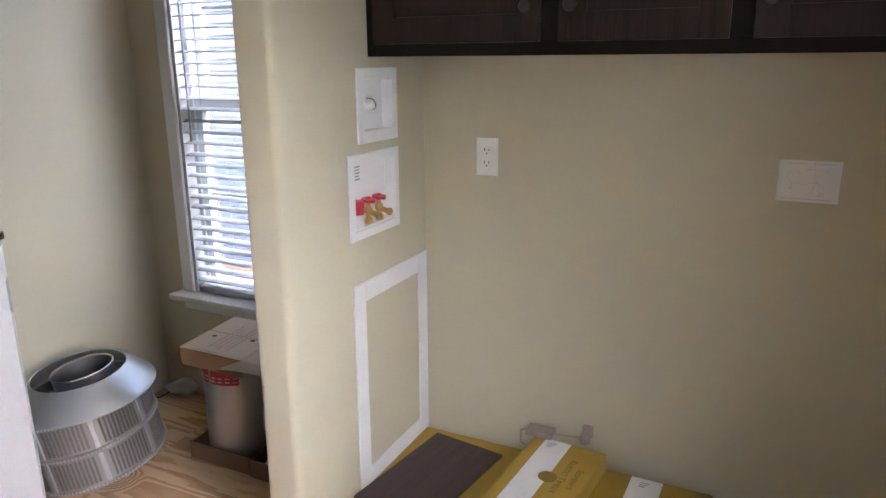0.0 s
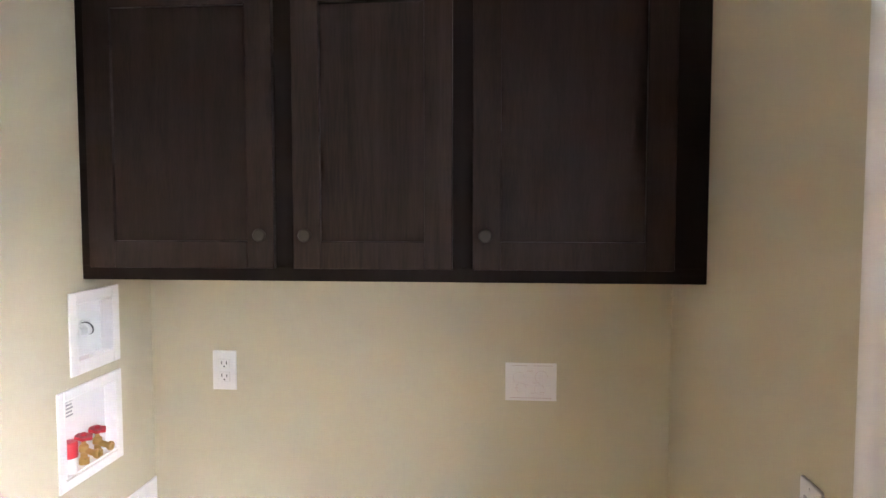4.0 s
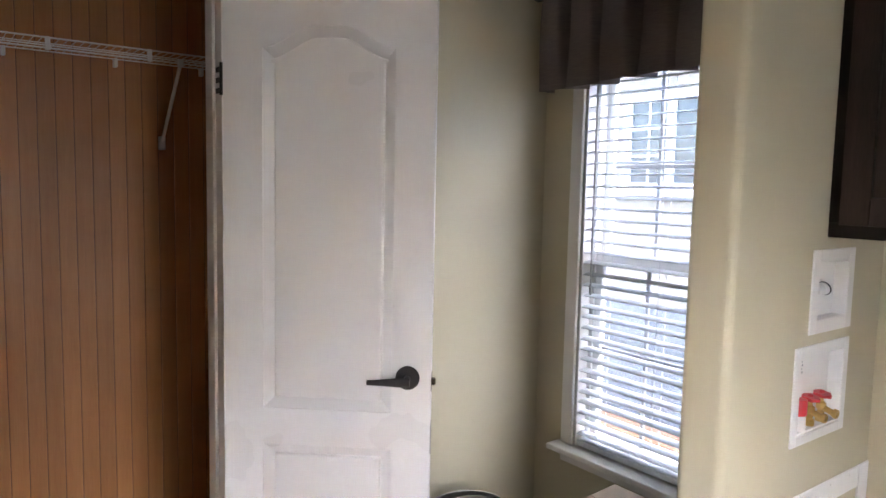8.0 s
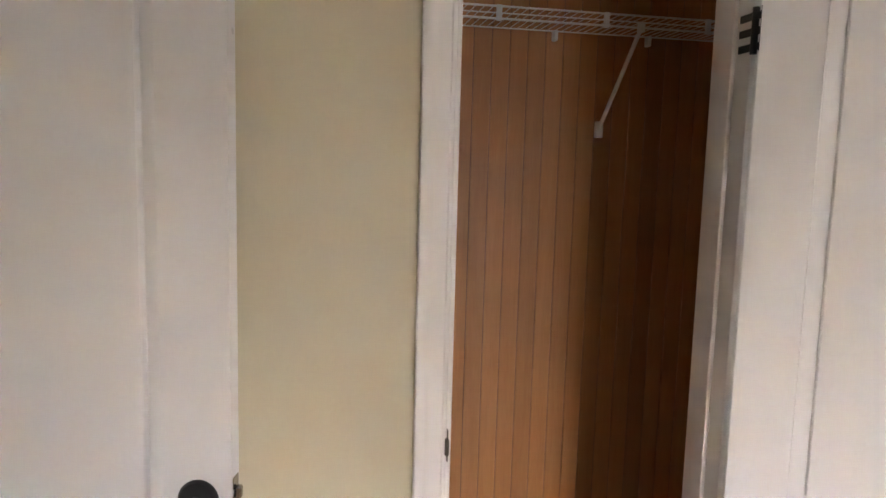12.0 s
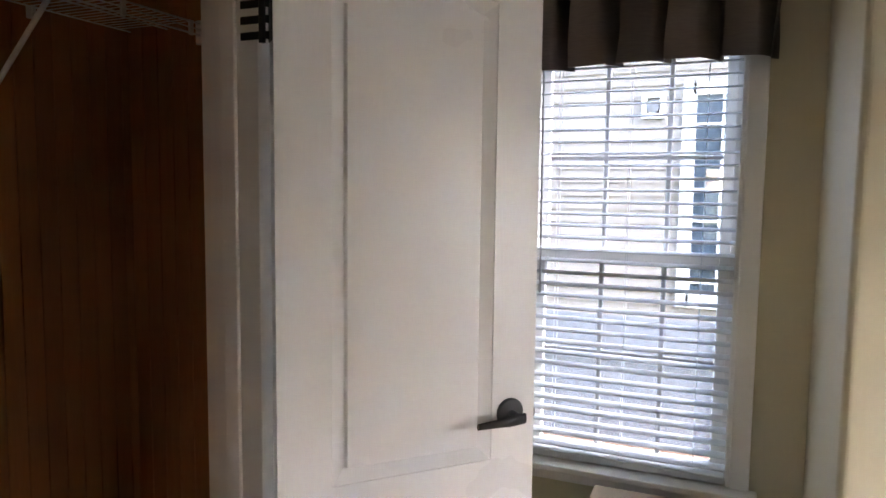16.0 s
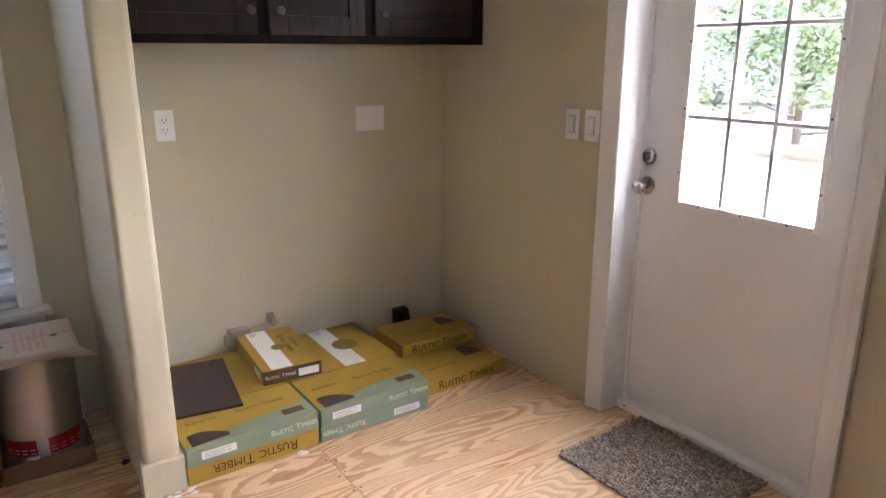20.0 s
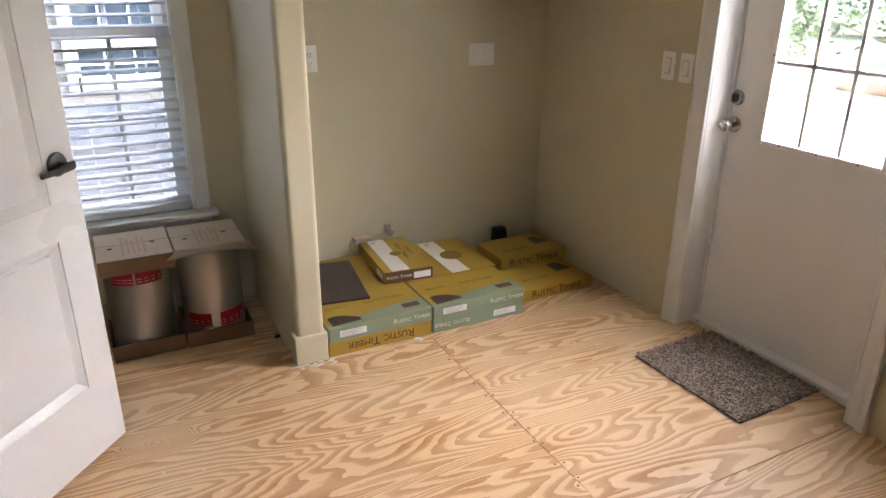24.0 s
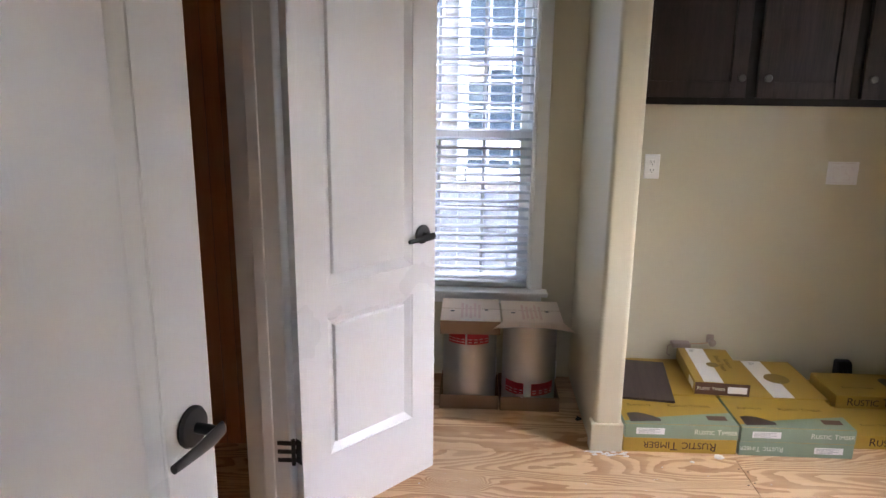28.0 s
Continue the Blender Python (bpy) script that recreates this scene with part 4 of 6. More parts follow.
carton("mustard flooring carton at the back wall", 1.03, -0.36, 0, 0.42, 0.27, 0.062, "mustard", 0.5)
carton("mustard flooring carton stacked on two others", 1.045, -0.402, 0.062, 0.40, 0.26, 0.062, "mustard", -0.5)
carton("small flooring carton with a white strip and brown sides", 0.392, -0.44, 2 * H, 0.24, 0.42, 0.06, "small", -4.5)
b = nb()
block(b, -0.13, 0.13, -0.222, 0.222, 0, 0.011, 0.0012)
pl = whole("plank_sample", b, DARKPLANK, "dark brown embossed wood plank lying on the cartons", "plank")
pl.matrix_world = pose(0.178, -0.312, 2 * H + 0.0012, 0, 0, -8)

# ======== duct sections in cartons under the window ========
KRAFT = paint("kraft_card", (0.235, 0.13, 0.065), 0.75, vary=0.08, scale=7, bump=0.1, bscale=60)
KRAFTPALE = paint("pale_card", (0.62, 0.49, 0.365), 0.75, vary=0.06, scale=6)
GALV = paint("galvanised_steel", (0.47, 0.465, 0.455), 0.34, 1.0, vary=0.1, scale=3.0, bump=0.04, bscale=12)
PINKINK = paint("pink_print", (0.57, 0.38, 0.30), 0.75, vary=0.15, scale=12)


def duct(x, y, label, open_flap):
    g = empty("duct_carton", label, "duct", Matrix.Translation((x, y, 0)), group="duct sections under the window")
    b = nb()
    s = 0.138
    for a in ((-s, s, -s, -s + 0.005), (-s, s, s - 0.005, s), (-s, -s + 0.005, -s, s), (s - 0.005, s, -s, s)):
        block(b, a[0], a[1], a[2], a[3], 0, 0.068 if a[3] - a[2] < 0.01 else 0.062, 0.001)
    block(b, -s, s, -s, s, 0.0, 0.005)
    part("tray", b, KRAFT, g)
    b = nb()
    lathe(b, [(0.122, 0.006), (0.127, 0.006), (0.127, 0.03), (0.1275, 0.033), (0.127, 0.036), (0.127, 0.405), (0.1285, 0.409), (0.127, 0.413), (0.127, 0.436), (0.122, 0.436)], None, 48)
    cyl = part("duct_pipe", b, GALV, g, "shiny galvanised duct pipe", True)
    # red warning labels round the pipe
    zz = 0.072 if open_flap else 0.315
    for a0, a1 in ((-140, -100), (-96, -48)) if not open_flap else ((-150, -104), (-88, -34)):
        b = nb()
        lo, hi = [], []
        for k in range(9):
            a = radians(a0 + (a1 - a0) * k / 8)
            for rad_, store, zc in ((0.1283, lo, zz), (0.1283, hi, zz + 0.06)):
                store.append(b.verts.new((rad_ * math.cos(a), rad_ * math.sin(a), zc)))
        for k in range(8):
            b.faces.new((lo[k], lo[k + 1], hi[k + 1], hi[k]))
        bmesh.ops.solidify(b, geom=b.faces[:], thickness=-0.0006)
        lb = part("warning_label", b, RED, cyl, "red warning label")
        b = nb()
        for row in range(2):
            for k in range(4):
                a = radians(a0 + (a1 - a0) * (k + 0.5) / 4)
                c = Vector((0.1292 * math.cos(a), 0.1292 * math.sin(a), zz + 0.012 + 0.013 * row))
                t = Vector((-math.sin(a), math.cos(a), 0)) * 0.0075
                tube(b, c - t, c + t, 0.0018, seg=4)
        part("print_lines", b, PAPER, lb)
    b = nb()
    block(b, 0.1255, 0.1285, -0.035, 0.0, 0.12, 0.21)
    part("paper_tag", b, PAPER, cyl)
    # lid
    b = nb()
    block(b, -s, s, -0.135, 0.145, 0.0, 0.005, 0.001)
    lid = part("lid", b, KRAFTPALE, g, "pale cardboard lid with punched holes")
    lid.matrix_basis = pose(0, 0, 0.438, 3.5 if not open_flap else 2.0)
    b = nb()
    if not open_flap:
        block(b, -s, s, -0.137, -0.133, -0.062, 0.004, 0.001)
        block(b, -s, -s + 0.004, -0.133, 0.145, -0.045, 0.0, 0.001)
        block(b, s - 0.004, s, -0.133, 0.145, -0.045, 0.0, 0.001)
    else:
        rows = []
        for j in range(7):
            t = j / 6
            rows.append([b.verts.new((-s - 0.045 * t + (2 * s + 0.09 * t) * i / 8, -0.135 - 0.07 * t, 0.004 + 0.004 * t - 0.016 * t * (abs(i - 3.4) / 4) ** 2)) for i in range(9)])
        for j in range(6):
            for i in range(8):
                b.faces.new((rows[j][i], rows[j][i + 1], rows[j + 1][i + 1], rows[j + 1][i]))
        bmesh.ops.solidify(b, geom=b.faces[:], thickness=0.004)
    fl = part("flap", b, KRAFT if not open_flap else KRAFTPALE, lid)
    for cx, cy in ((-0.085, -0.02), (0.075, 0.0)):
        b = nb()
        lathe(b, [(0.0, 0.0006), (0.0095, 0.0006), (0.0095, 0)], Matrix.Translation((cx, cy, 0.005)) @ Matrix.Diagonal((1.15, 0.8, 1, 1)), 14)
        part("hand_hole", b, SLOT, lid)
    b = nb()
    for k in range(5):
        block(b, -0.045 + 0.02 * k, -0.033 + 0.02 * k, -0.1 + 0.015 * (k % 2), 0.085 - 0.02 * (k % 3), 0.005, 0.0055)
    part("faded_print", b, PINKINK, lid)
    b = nb()
    block(b, -s - 0.001, s + 0.001, 0.012, 0.0145, 0.0049, 0.0054)
    part("fold_line", b, KRAFT, lid)
    return g


duct(-0.63, -0.262, "galvanised duct pipe in a cardboard tray and cap", False)
duct(-0.346, -0.268, "galvanised duct pipe in a cardboard tray with torn flap", True)

BRIGHTGALV = paint("bright_galvanised", (0.72, 0.74, 0.75), 0.38, 1.0, vary=0.08, scale=5.0, bump=0.04, bscale=14)
BANDGALV = paint("dull_galvanised", (0.56, 0.55, 0.54), 0.42, 1.0, vary=0.12, scale=8.0, bump=0.04, bscale=14)
# round chimney cap on the floor, leaning against the wall
cap = empty("chimney_cap", "round galvanised chimney cap with louvred band", "chimney cap", pose(-1.015, -0.58, 0.041, 5, -8, 15))
b = nb()
lathe(b, [(0.205, 0.0), (0.21, 0.004), (0.21, 0.01), (0.2, 0.012), (0.2, 0.112), (0.207, 0.116), (0.207, 0.124), (0.2, 0.127), (0.2, 0.228), (0.208, 0.233), (0.196, 0.236), (0.19, 0.228), (0.19, 0.01)], None, 48)
part("band", b, BANDGALV, cap, "perforated steel band", True)
# same steel as the band, darkened: the slots' shade is put into the colour
SHADEDLOUVRE = paint("shaded_louvre_steel", (0.34, 0.335, 0.33), 0.4, 1.0, vary=0.15, scale=30)
b = nb()
block(b, -0.001, 0.003, -0.0036, 0.0036, -0.043, 0.043, 0.001)
louvre_slot = mesh_of("louvre", b, SHADEDLOUVRE)
b = nb()
block(b, -0.001, 0.0055, -0.008, 0.008, -0.05, 0.05, 0.002)
upright_me = mesh_of("upright", b, BRIGHTGALV)
for lev in (0.062, 0.177):
    for k in range(104):
        bar = k % 13 == 0
        if k % 13 in (1, 12):
            continue
        o = new("upright" if bar else "louvre", upright_me if bar else louvre_slot)
        o.parent = cap
        o.matrix_basis = Matrix.Rotation(2 * math.pi * k / 104, 4, "Z") @ Matrix.Translation((0.2, 0, lev)) @ Matrix.Rotation(radians(0 if bar else 24), 4, "Z")
for zb in (0.008, 0.119, 0.229):
    b = nb()
    for k in range(120):
        a = 2 * math.pi * k / 120
        bmesh.ops.create_icosphere(b, subdivisions=1, radius=0.0042, matrix=Matrix.Translation((0.2075 * math.cos(a), 0.2075 * math.sin(a), zb)))
    part("beaded_rib", b, BRIGHTGALV, cap, "beaded bright steel rib", True)
b = nb()
lathe(b, [(0.194, 0.236), (0.209, 0.238), (0.212, 0.242), (0.206, 0.25), (0.139, 0.316), (0.135, 0.314), (0.19, 0.245)], Matrix.Translation((0.012, 0, 0)) @ Matrix.Rotation(radians(4), 4, "Y"), 48)
part("skirt", b, BRIGHTGALV, cap, "sloping sheet steel skirt", True)
b = nb()
lathe(b, [(0.088, 0.15), (0.091, 0.15), (0.091, 0.306), (0.094, 0.309), (0.092, 0.313), (0.088, 0.311)], Matrix.Translation((0.028, 0.02, 0)), 36)
part("collar", b, GALV, cap, "inner pipe collar", True)
b = nb()
lathe(b, [(0.06, 0.2), (0.189, 0.2), (0.189, 0.203), (0.06, 0.203)], None, 36)
part("baffle", b, GALV, cap)
cap.scale = (1.1, 1.1, 1.1)


# pale plaster smears and crumbs round the foot of the short wall
DUST = paint("plaster_dust", (0.80, 0.78, 0.76), 0.9, vary=0.12, scale=40)
rng = random.Random(31)
b = nb()
for k in range(26):
    x, y, r = X0 - 0.03 + 0.17 * rng.random(), YE - 0.014 - 0.03 * rng.random() ** 2, rng.uniform(0.0025, 0.008)
    extrude_outline(b, [(x + r * (1 + 0.4 * math.sin(3 * a + k)) * 1.7 * math.cos(a), y + 0.6 * r * (1 + 0.3 * math.cos(2 * a + k)) * math.sin(a)) for a in [2 * math.pi * i / 9 for i in range(9)]], 0.0001, 0.0012 + 0.0001 * k)
whole("plaster_smear", b, DUST, "white plaster smears on the floor by the short wall", "plaster", "stuff")
b = nb()
for k in range(60):
    x, y, r = rng.uniform(-1.1, 1.2), rng.uniform(-1.9, -0.8), rng.uniform(0.0015, 0.0035)
    block(b, x, x + 2 * r, y, y + r, 0, r, r * 0.25)
whole("floor_crumbs", b, DUST, "small pale crumbs scattered on the plywood", "debris", "stuff")

# crumpled clear wrap and a black cable end in the corner of the bay
WRAP = paint("clear_wrap", (0.74, 0.75, 0.74), 0.3, vary=0.05, scale=20)
b = nb()
bmesh.ops.create_icosphere(b, subdivisions=3, radius=0.05, matrix=Matrix.Diagonal((1.25, 0.8, 0.72, 1)))
for v in b.verts:
    v.co += noise.noise_vector(v.co * 26) * 0.02
lowest = min(v.co.z for v in b.verts)
wrap = whole("plastic_wrap", b, WRAP, "crumpled pale plastic wrap on the floor", "wrap")
wrap.matrix_world = pose(-1.165, -0.055, -lowest, 0, 0, 30)
b = nb()
run = [(-1.252 + 0.0042 * k + 0.004 * math.sin(k * 1.1), -0.185 + 0.026 * k, 0.0035 + 0.006 * math.sin(k * 0.9) ** 2) for k in range(7)]
for p0, p1 in zip(run, run[1:]):
    tube(b, p0, p1, 0.0035, seg=7)
whole("cable_end", b, BLACK, "short black cable end lying on the floor near the wall", "cable")

# crumbs that stand out: plaster chips, a black clip, lint on a tray
for cx, cy, cz, size, seed in ((0.403, -0.779, 0.0, 0.017, 1), (0.285, -0.815, 0.0, 0.008, 2), (-0.677, -1.196, 0.0, 0.006, 3), (-0.394, -0.404, 0.068, 0.014, 4)):
    b = nb()
    bmesh.ops.create_icosphere(b, subdivisions=2, radius=size, matrix=Matrix.Diagonal((1.3, 0.8, 0.5, 1)))
    for v in b.verts:
        v.co += noise.noise_vector(v.co / size + Vector((seed, 0, 0))) * size * 0.4
    lowest = min(v.co.z for v in b.verts)
    chip = whole("plaster_chip", b, DUST, "small white plaster chip", "plaster")
    chip.location = (cx, cy, cz - lowest)
b = nb()
block(b, -0.013, 0.013, -0.007, 0.007, 0, 0.011, 0.002)
block(b, -0.004, 0.004, -0.012, 0.012, 0.009, 0.015, 0.0015)
clp = whole("black_clip", b, BLACK, "small black plastic clip on the floor", "clip")
clp.matrix_world = pose(-0.128, -0.479, 0, 0, 0, 25)

# ======== moulded doors ========
def inset(outline, d):
    """Move a closed outline inwards by d."""
    k = len(outline)
    res = []
    for i in range(k):
        p0, p1, p2 = (Vector(outline[(i + j) % k]) for j in (-1, 0, 1))
        e0, e1 = (p1 - p0).normalized(), (p2 - p1).normalized()
        n0, n1 = Vector((-e0.y, e0.x)), Vector((-e1.y, e1.x))
        nn = (n0 + n1).normalized()
        res.append(tuple(p1 + nn * (d / max(0.35, nn.dot(n0)))))
    return res


def moulded_door(name, label, width, height, panels, m, z0=0.03, thick=0.035):
    """A moulded door: local x from hinge edge to free edge, front towards -y, panels as outlines in x-z."""
    g = empty(name, label, "door", m, kind="structure")
    b = nb()
    outer = [(0, z0), (width, z0), (width, z0 + height), (0, z0 + height)]
    loops = []
    for pts in [outer] + panels:
        vs = [b.verts.new((x, 0, z)) for x, z in pts]
        loops.append(vs)
    es = [b.edges.new((vs[i], vs[(i + 1) % len(vs)])) for vs in loops for i in range(len(vs))]
    bmesh.ops.triangle_fill(b, use_beauty=True, use_dissolve=False, edges=es, normal=(0, -1, 0))
    ov = loops[0]
    back = [b.verts.new((v.co.x, thick, v.co.z)) for v in ov]
    b.faces.new(back)
    for i in range(4):
        j = (i + 1) % 4
        b.faces.new((ov[i], back[i], back[j], ov[j]))
    skin = part("skin", b, DOORWHITE, g)
    for pts in panels:
        b = nb()
        rings = []
        for off, dep in ((0, 0), (0.0012, 0.003), (0.004, 0.004), (0.010, 0.0075), (0.020, 0.0135), (0.029, 0.0185), (0.031, 0.0185), (0.0335, 0.0085), (0.0355, 0.0065), (0.042, 0.006)):
            rings.append([b.verts.new((x, dep, z)) for x, z in inset(pts, off)])
        for p, q in zip(rings, rings[1:]):
            k = len(p)
            for i in range(k):
                b.faces.new((p[i], p[(i + 1) % k], q[(i + 1) % k], q[i]))
        bmesh.ops.triangle_fill(b, use_beauty=True, edges=[b.edges.get((rings[-1][i], rings[-1][(i + 1) % len(rings[-1])])) for i in range(len(rings[-1]))], normal=(0, -1, 0))
        part("panel", b, DOORWHITE, g)
    return g


def arch(x0, x1, z0, z1, rise):
    """A panel outline with a cathedral head, anticlockwise."""
    pts = [(x0, z0), (x1, z0), (x1, z1)]
    w = x1 - x0
    for k in range(1, 24):
        t = k / 24
        x = x1 - w * t
        s = abs(2 * t - 1)
        u = min(1.0, max(0.0, (1 - s) / 0.92))
        pts.append((x, z1 + rise * (0.5 - 0.5 * math.cos(math.pi * min(1, u * 1.12))) if s < 0.94 else z1))
    pts.append((x0, z1))
    return pts


def lever(g, x, z, thick=0.035):
    """Black lever set: the lever points to the hinge side."""
    b = nb()
    mm = Matrix.Translation((x, 0, z)) @ Matrix.Rotation(radians(90), 4, "X")
    lathe(b, [(0, 0), (0.034, 0), (0.0345, 0.004), (0.031, 0.009), (0.02, 0.0115), (0.0, 0.012)], mm, 28)
    r = part("rosette", b, BLACK, g, "round black rose", True)
    b = nb()
    tube(b, (x, -0.01, z), (x, -0.052, z), 0.0095, 0.0085, 14)
    path = [(x + 0.012, -0.05, z), (x - 0.02, -0.054, z), (x - 0.06, -0.054, z - 0.002), (x - 0.108, -0.05, z - 0.005)]
    wid = [0.0125, 0.0135, 0.010, 0.0072]
    prev = None
    for (px, py, pz), w in zip(path, wid):
        ring = [b.verts.new((px, py + 0.006 * math.cos(a), pz + w * math.sin(a))) for a in [2 * math.pi * k / 12 for k in range(12)]]
        if prev:
            for k in range(12):
                b.faces.new((prev[k], prev[(k + 1) % 12], ring[(k + 1) % 12], ring[k]))
        else:
            b.faces.new(ring)
        prev = ring
    b.faces.new(list(reversed(prev)))
    part("lever", b, BLACK, g, "black lever handle", True)


def latch(g, width, z, thick=0.035):
    b = nb()
    block(b, width, width + 0.0015, thick / 2 - 0.0125, thick / 2 + 0.0125, z - 0.028, z + 0.028, 0.0006)
    block(b, width + 0.001, width + 0.012, thick / 2 - 0.007, thick / 2 + 0.006, z - 0.011, z + 0.011, 0.003)
    part("latch", b, STEEL, g, "small steel latch")


def plane_pose(hx, hy, fx, fy):
    """Pose of a door from its hinge edge to its free edge, its front to the right-hand side."""
    a = math.degrees(math.atan2(fy - hy, fx - hx))
    return pose(hx, hy, 0, 0, 0, a)


W1 = 0.599
door1 = moulded_door("door_1", "open white moulded closet door with arched panel", W1, 2.01, [arch(0.113, 0.487, 0.864, 1.884, 0.06), [(0.113, 0.275), (0.487, 0.275), (0.487, 0.757), (0.113, 0.757)]], plane_pose(-1.163, -1.401, -0.765, -0.953))
lever(door1, W1 - 0.066, 0.97)
latch(door1, W1, 0.958)
for zz in (0.322, 1.802):
    b = nb()
    tube(b, (-0.0145, 0.03, zz - 0.045), (-0.0145, 0.03, zz + 0.045), 0.0068, seg=12)
    for dz in (-0.03, 0.0, 0.03):
        block(b, -0.015, 0.0, 0.026, 0.03, zz + dz - 0.0075, zz + dz + 0.0075, 0.001)
    block(b, -0.002, 0.0, 0.004, 0.034, zz - 0.043, zz + 0.043, 0.0004)
    hg = part("hinge", b, BLACK, door1, "black door hinge")
    for dz in (-0.03, 0.0, 0.03):
        b = nb()
        block(b, -1.248, -1.2, -1.3915, -1.3875, zz + dz - 0.0075, zz + dz + 0.0075, 0.001)
        lf = part("hinge_finger", b, BLACK, hg)
        lf.matrix_basis = plane_pose(-1.163, -1.401, -0.765, -0.953).inverted()

W2 = 0.78
door2 = moulded_door("door_2", "open white moulded door with a return-air grille", W2, 2.01, [arch(0.115, W2 - 0.116, 0.862, 1.886, 0.068)], plane_pose(-1.25, -3.127, -1.057, -2.37))
lever(door2, W2 - 0.055, 0.966)
latch(door2, W2, 0.975)
b = nb()
gx0, gx1, gz0, gz1 = 0.11, W2 - 0.075, 0.24, 0.782
for x0, x1, z0, z1 in ((gx0, gx0 + 0.034, gz0, gz1), (gx1 - 0.034, gx1, gz0, gz1), (gx0 + 0.034, gx1 - 0.034, gz0, gz0 + 0.034), (gx0 + 0.034, gx1 - 0.034, gz1 - 0.034, gz1), ((gx0 + gx1) / 2 - 0.008, (gx0 + gx1) / 2 + 0.008, gz0 + 0.034, gz1 - 0.034)):
    block(b, x0, x1, -0.008, 0.0, z0, z1, 0.002)
gr = part("grille", b, TRIM, door2, "white metal return-air grille")
b = nb()
block(b, gx0 + 0.03, gx1 - 0.03, -0.0008, -0.0003, gz0 + 0.03, gz1 - 0.03)
part("grille_back", b, GREY, gr)
louvre_b = nb()
block(louvre_b, gx0 + 0.034, gx1 - 0.034, -0.0065, -0.0055, -0.0058, 0.0058)
bmesh.ops.rotate(louvre_b, verts=louvre_b.verts, cent=(0, -0.006, 0), matrix=Matrix.Rotation(radians(-28), 3, "X"))
louvre_me = mesh_of("louvre", louvre_b, TRIM)
for k in range(25):
    lo = new("louvre", louvre_me)
    lo.parent = gr
    lo.location = (0, 0.0012, gz0 + 0.048 + k * 0.0182)
for x, zz in ((gx0 + 0.012, gz1 - 0.012), (gx1 - 0.05, gz1 - 0.014)):
    b = nb()
    tube(b, (x, -0.008, zz), (x, -0.01, zz), 0.0035, seg=10)
    part("screw", b, STEEL, gr)
for zz in (0.3, 1.8):
    b = nb()
    tube(b, (-0.008, 0.04, zz - 0.045), (-0.008, 0.04, zz + 0.045), 0.0065, seg=12)
    block(b, -0.004, 0.0, 0.004, 0.036, zz - 0.043, zz + 0.043, 0.001)
    part("hinge", b, BLACK, door2, "black door hinge")

b = nb()
block(b, XC - 0.045, XC + 0.012, CY0 + 0.0015, CY0 + 0.0035, 0.93, 0.995, 0.0006)
block(b, XC + 0.006, XC + 0.02, CY0 - 0.004, CY0 + 0.004, 0.945, 0.98, 0.002)
whole("strike_plate", b, NICKEL, "small dark metal strike plate on the closet jamb", "strike plate")

# ======== outside door ========
DX = 1.644
EXTW = paint("painted_steel_door", (0.78, 0.77, 0.755), 0.4, vary=0.02, scale=3, bump=0.03, bscale=90)
door3 = empty("door_3", "white steel outside door with nine-lite glass", "door", Matrix.Translation((DX, 0, 0)), kind="structure")
GY0, GY1, GZ0, GZ1 = -1.84, -1.32, 0.854, 1.778
LW = 0.019
b = nb()
for y0, y1, z0, z1 in ((DY0 + 0.006, GY0 + 0.014, 0.036, 1.905), (GY1 - 0.014, DY1 - 0.006, 0.036, 1.905), (GY0 + 0.014, GY1 - 0.014, 0.036, GZ0 + 0.014), (GY0 + 0.014, GY1 - 0.014, GZ1 - 0.014, 1.905)):
    block(b, 0, 0.042, y0, y1, z0, z1)
part("skin", b, EXTW, door3)
for y0, y1, z0, z1 in ((GY0, GY0 + LW, GZ0, GZ1), (GY1 - LW, GY1, GZ0, GZ1), (GY0 + LW, GY1 - LW, GZ0, GZ0 + LW), (GY0 + LW, GY1 - LW, GZ1 - LW, GZ1)):
    b = nb()
    block(b, -0.011, 0.006, y0, y1, z0, z1, 0.004, 2)
    part("lite_frame", b, EXTW, door3)
gw, gh = GY1 - GY0 - 2 * LW, GZ1 - GZ0 - 2 * LW
for k in (1, 2):
    b = nb()
    yy = GY0 + LW + gw * k / 3
    block(b, -0.006, 0.016, yy - 0.0085, yy + 0.0085, GZ0 + LW, GZ1 - LW, 0.003)
    part("muntin", b, EXTW, door3)
    b = nb()
    zz = GZ0 + LW + gh * k / 3
    block(b, -0.0055, 0.0155, GY0 + LW, GY1 - LW, zz - 0.0085, zz + 0.0085, 0.003)
    part("muntin", b, EXTW, door3)
b = nb()
block(b, 0.02, 0.024, GY0 + 0.014, GY1 - 0.014, GZ0 + 0.014, GZ1 - 0.014)
gl = part("pane", b, DOORGLASS, door3)
gl.visible_shadow = False
for y, zz in [(GY0 + 0.1, GZ0 + 0.0095), ((GY0 + GY1) / 2, GZ0 + 0.0095), (GY1 - 0.1, GZ0 + 0.0095)] + [(GY1 - 0.0095, GZ0 + 0.12 + 0.22 * k) for k in range(4)] + [(GY0 + 0.009, GZ0 + 0.12 + 0.22 * k) for k in range(4)]:
    b = nb()
    tube(b, (-0.0105, y, zz), (-0.0125, y, zz), 0.0035, seg=8)
    part("screw", b, NICKEL, door3)
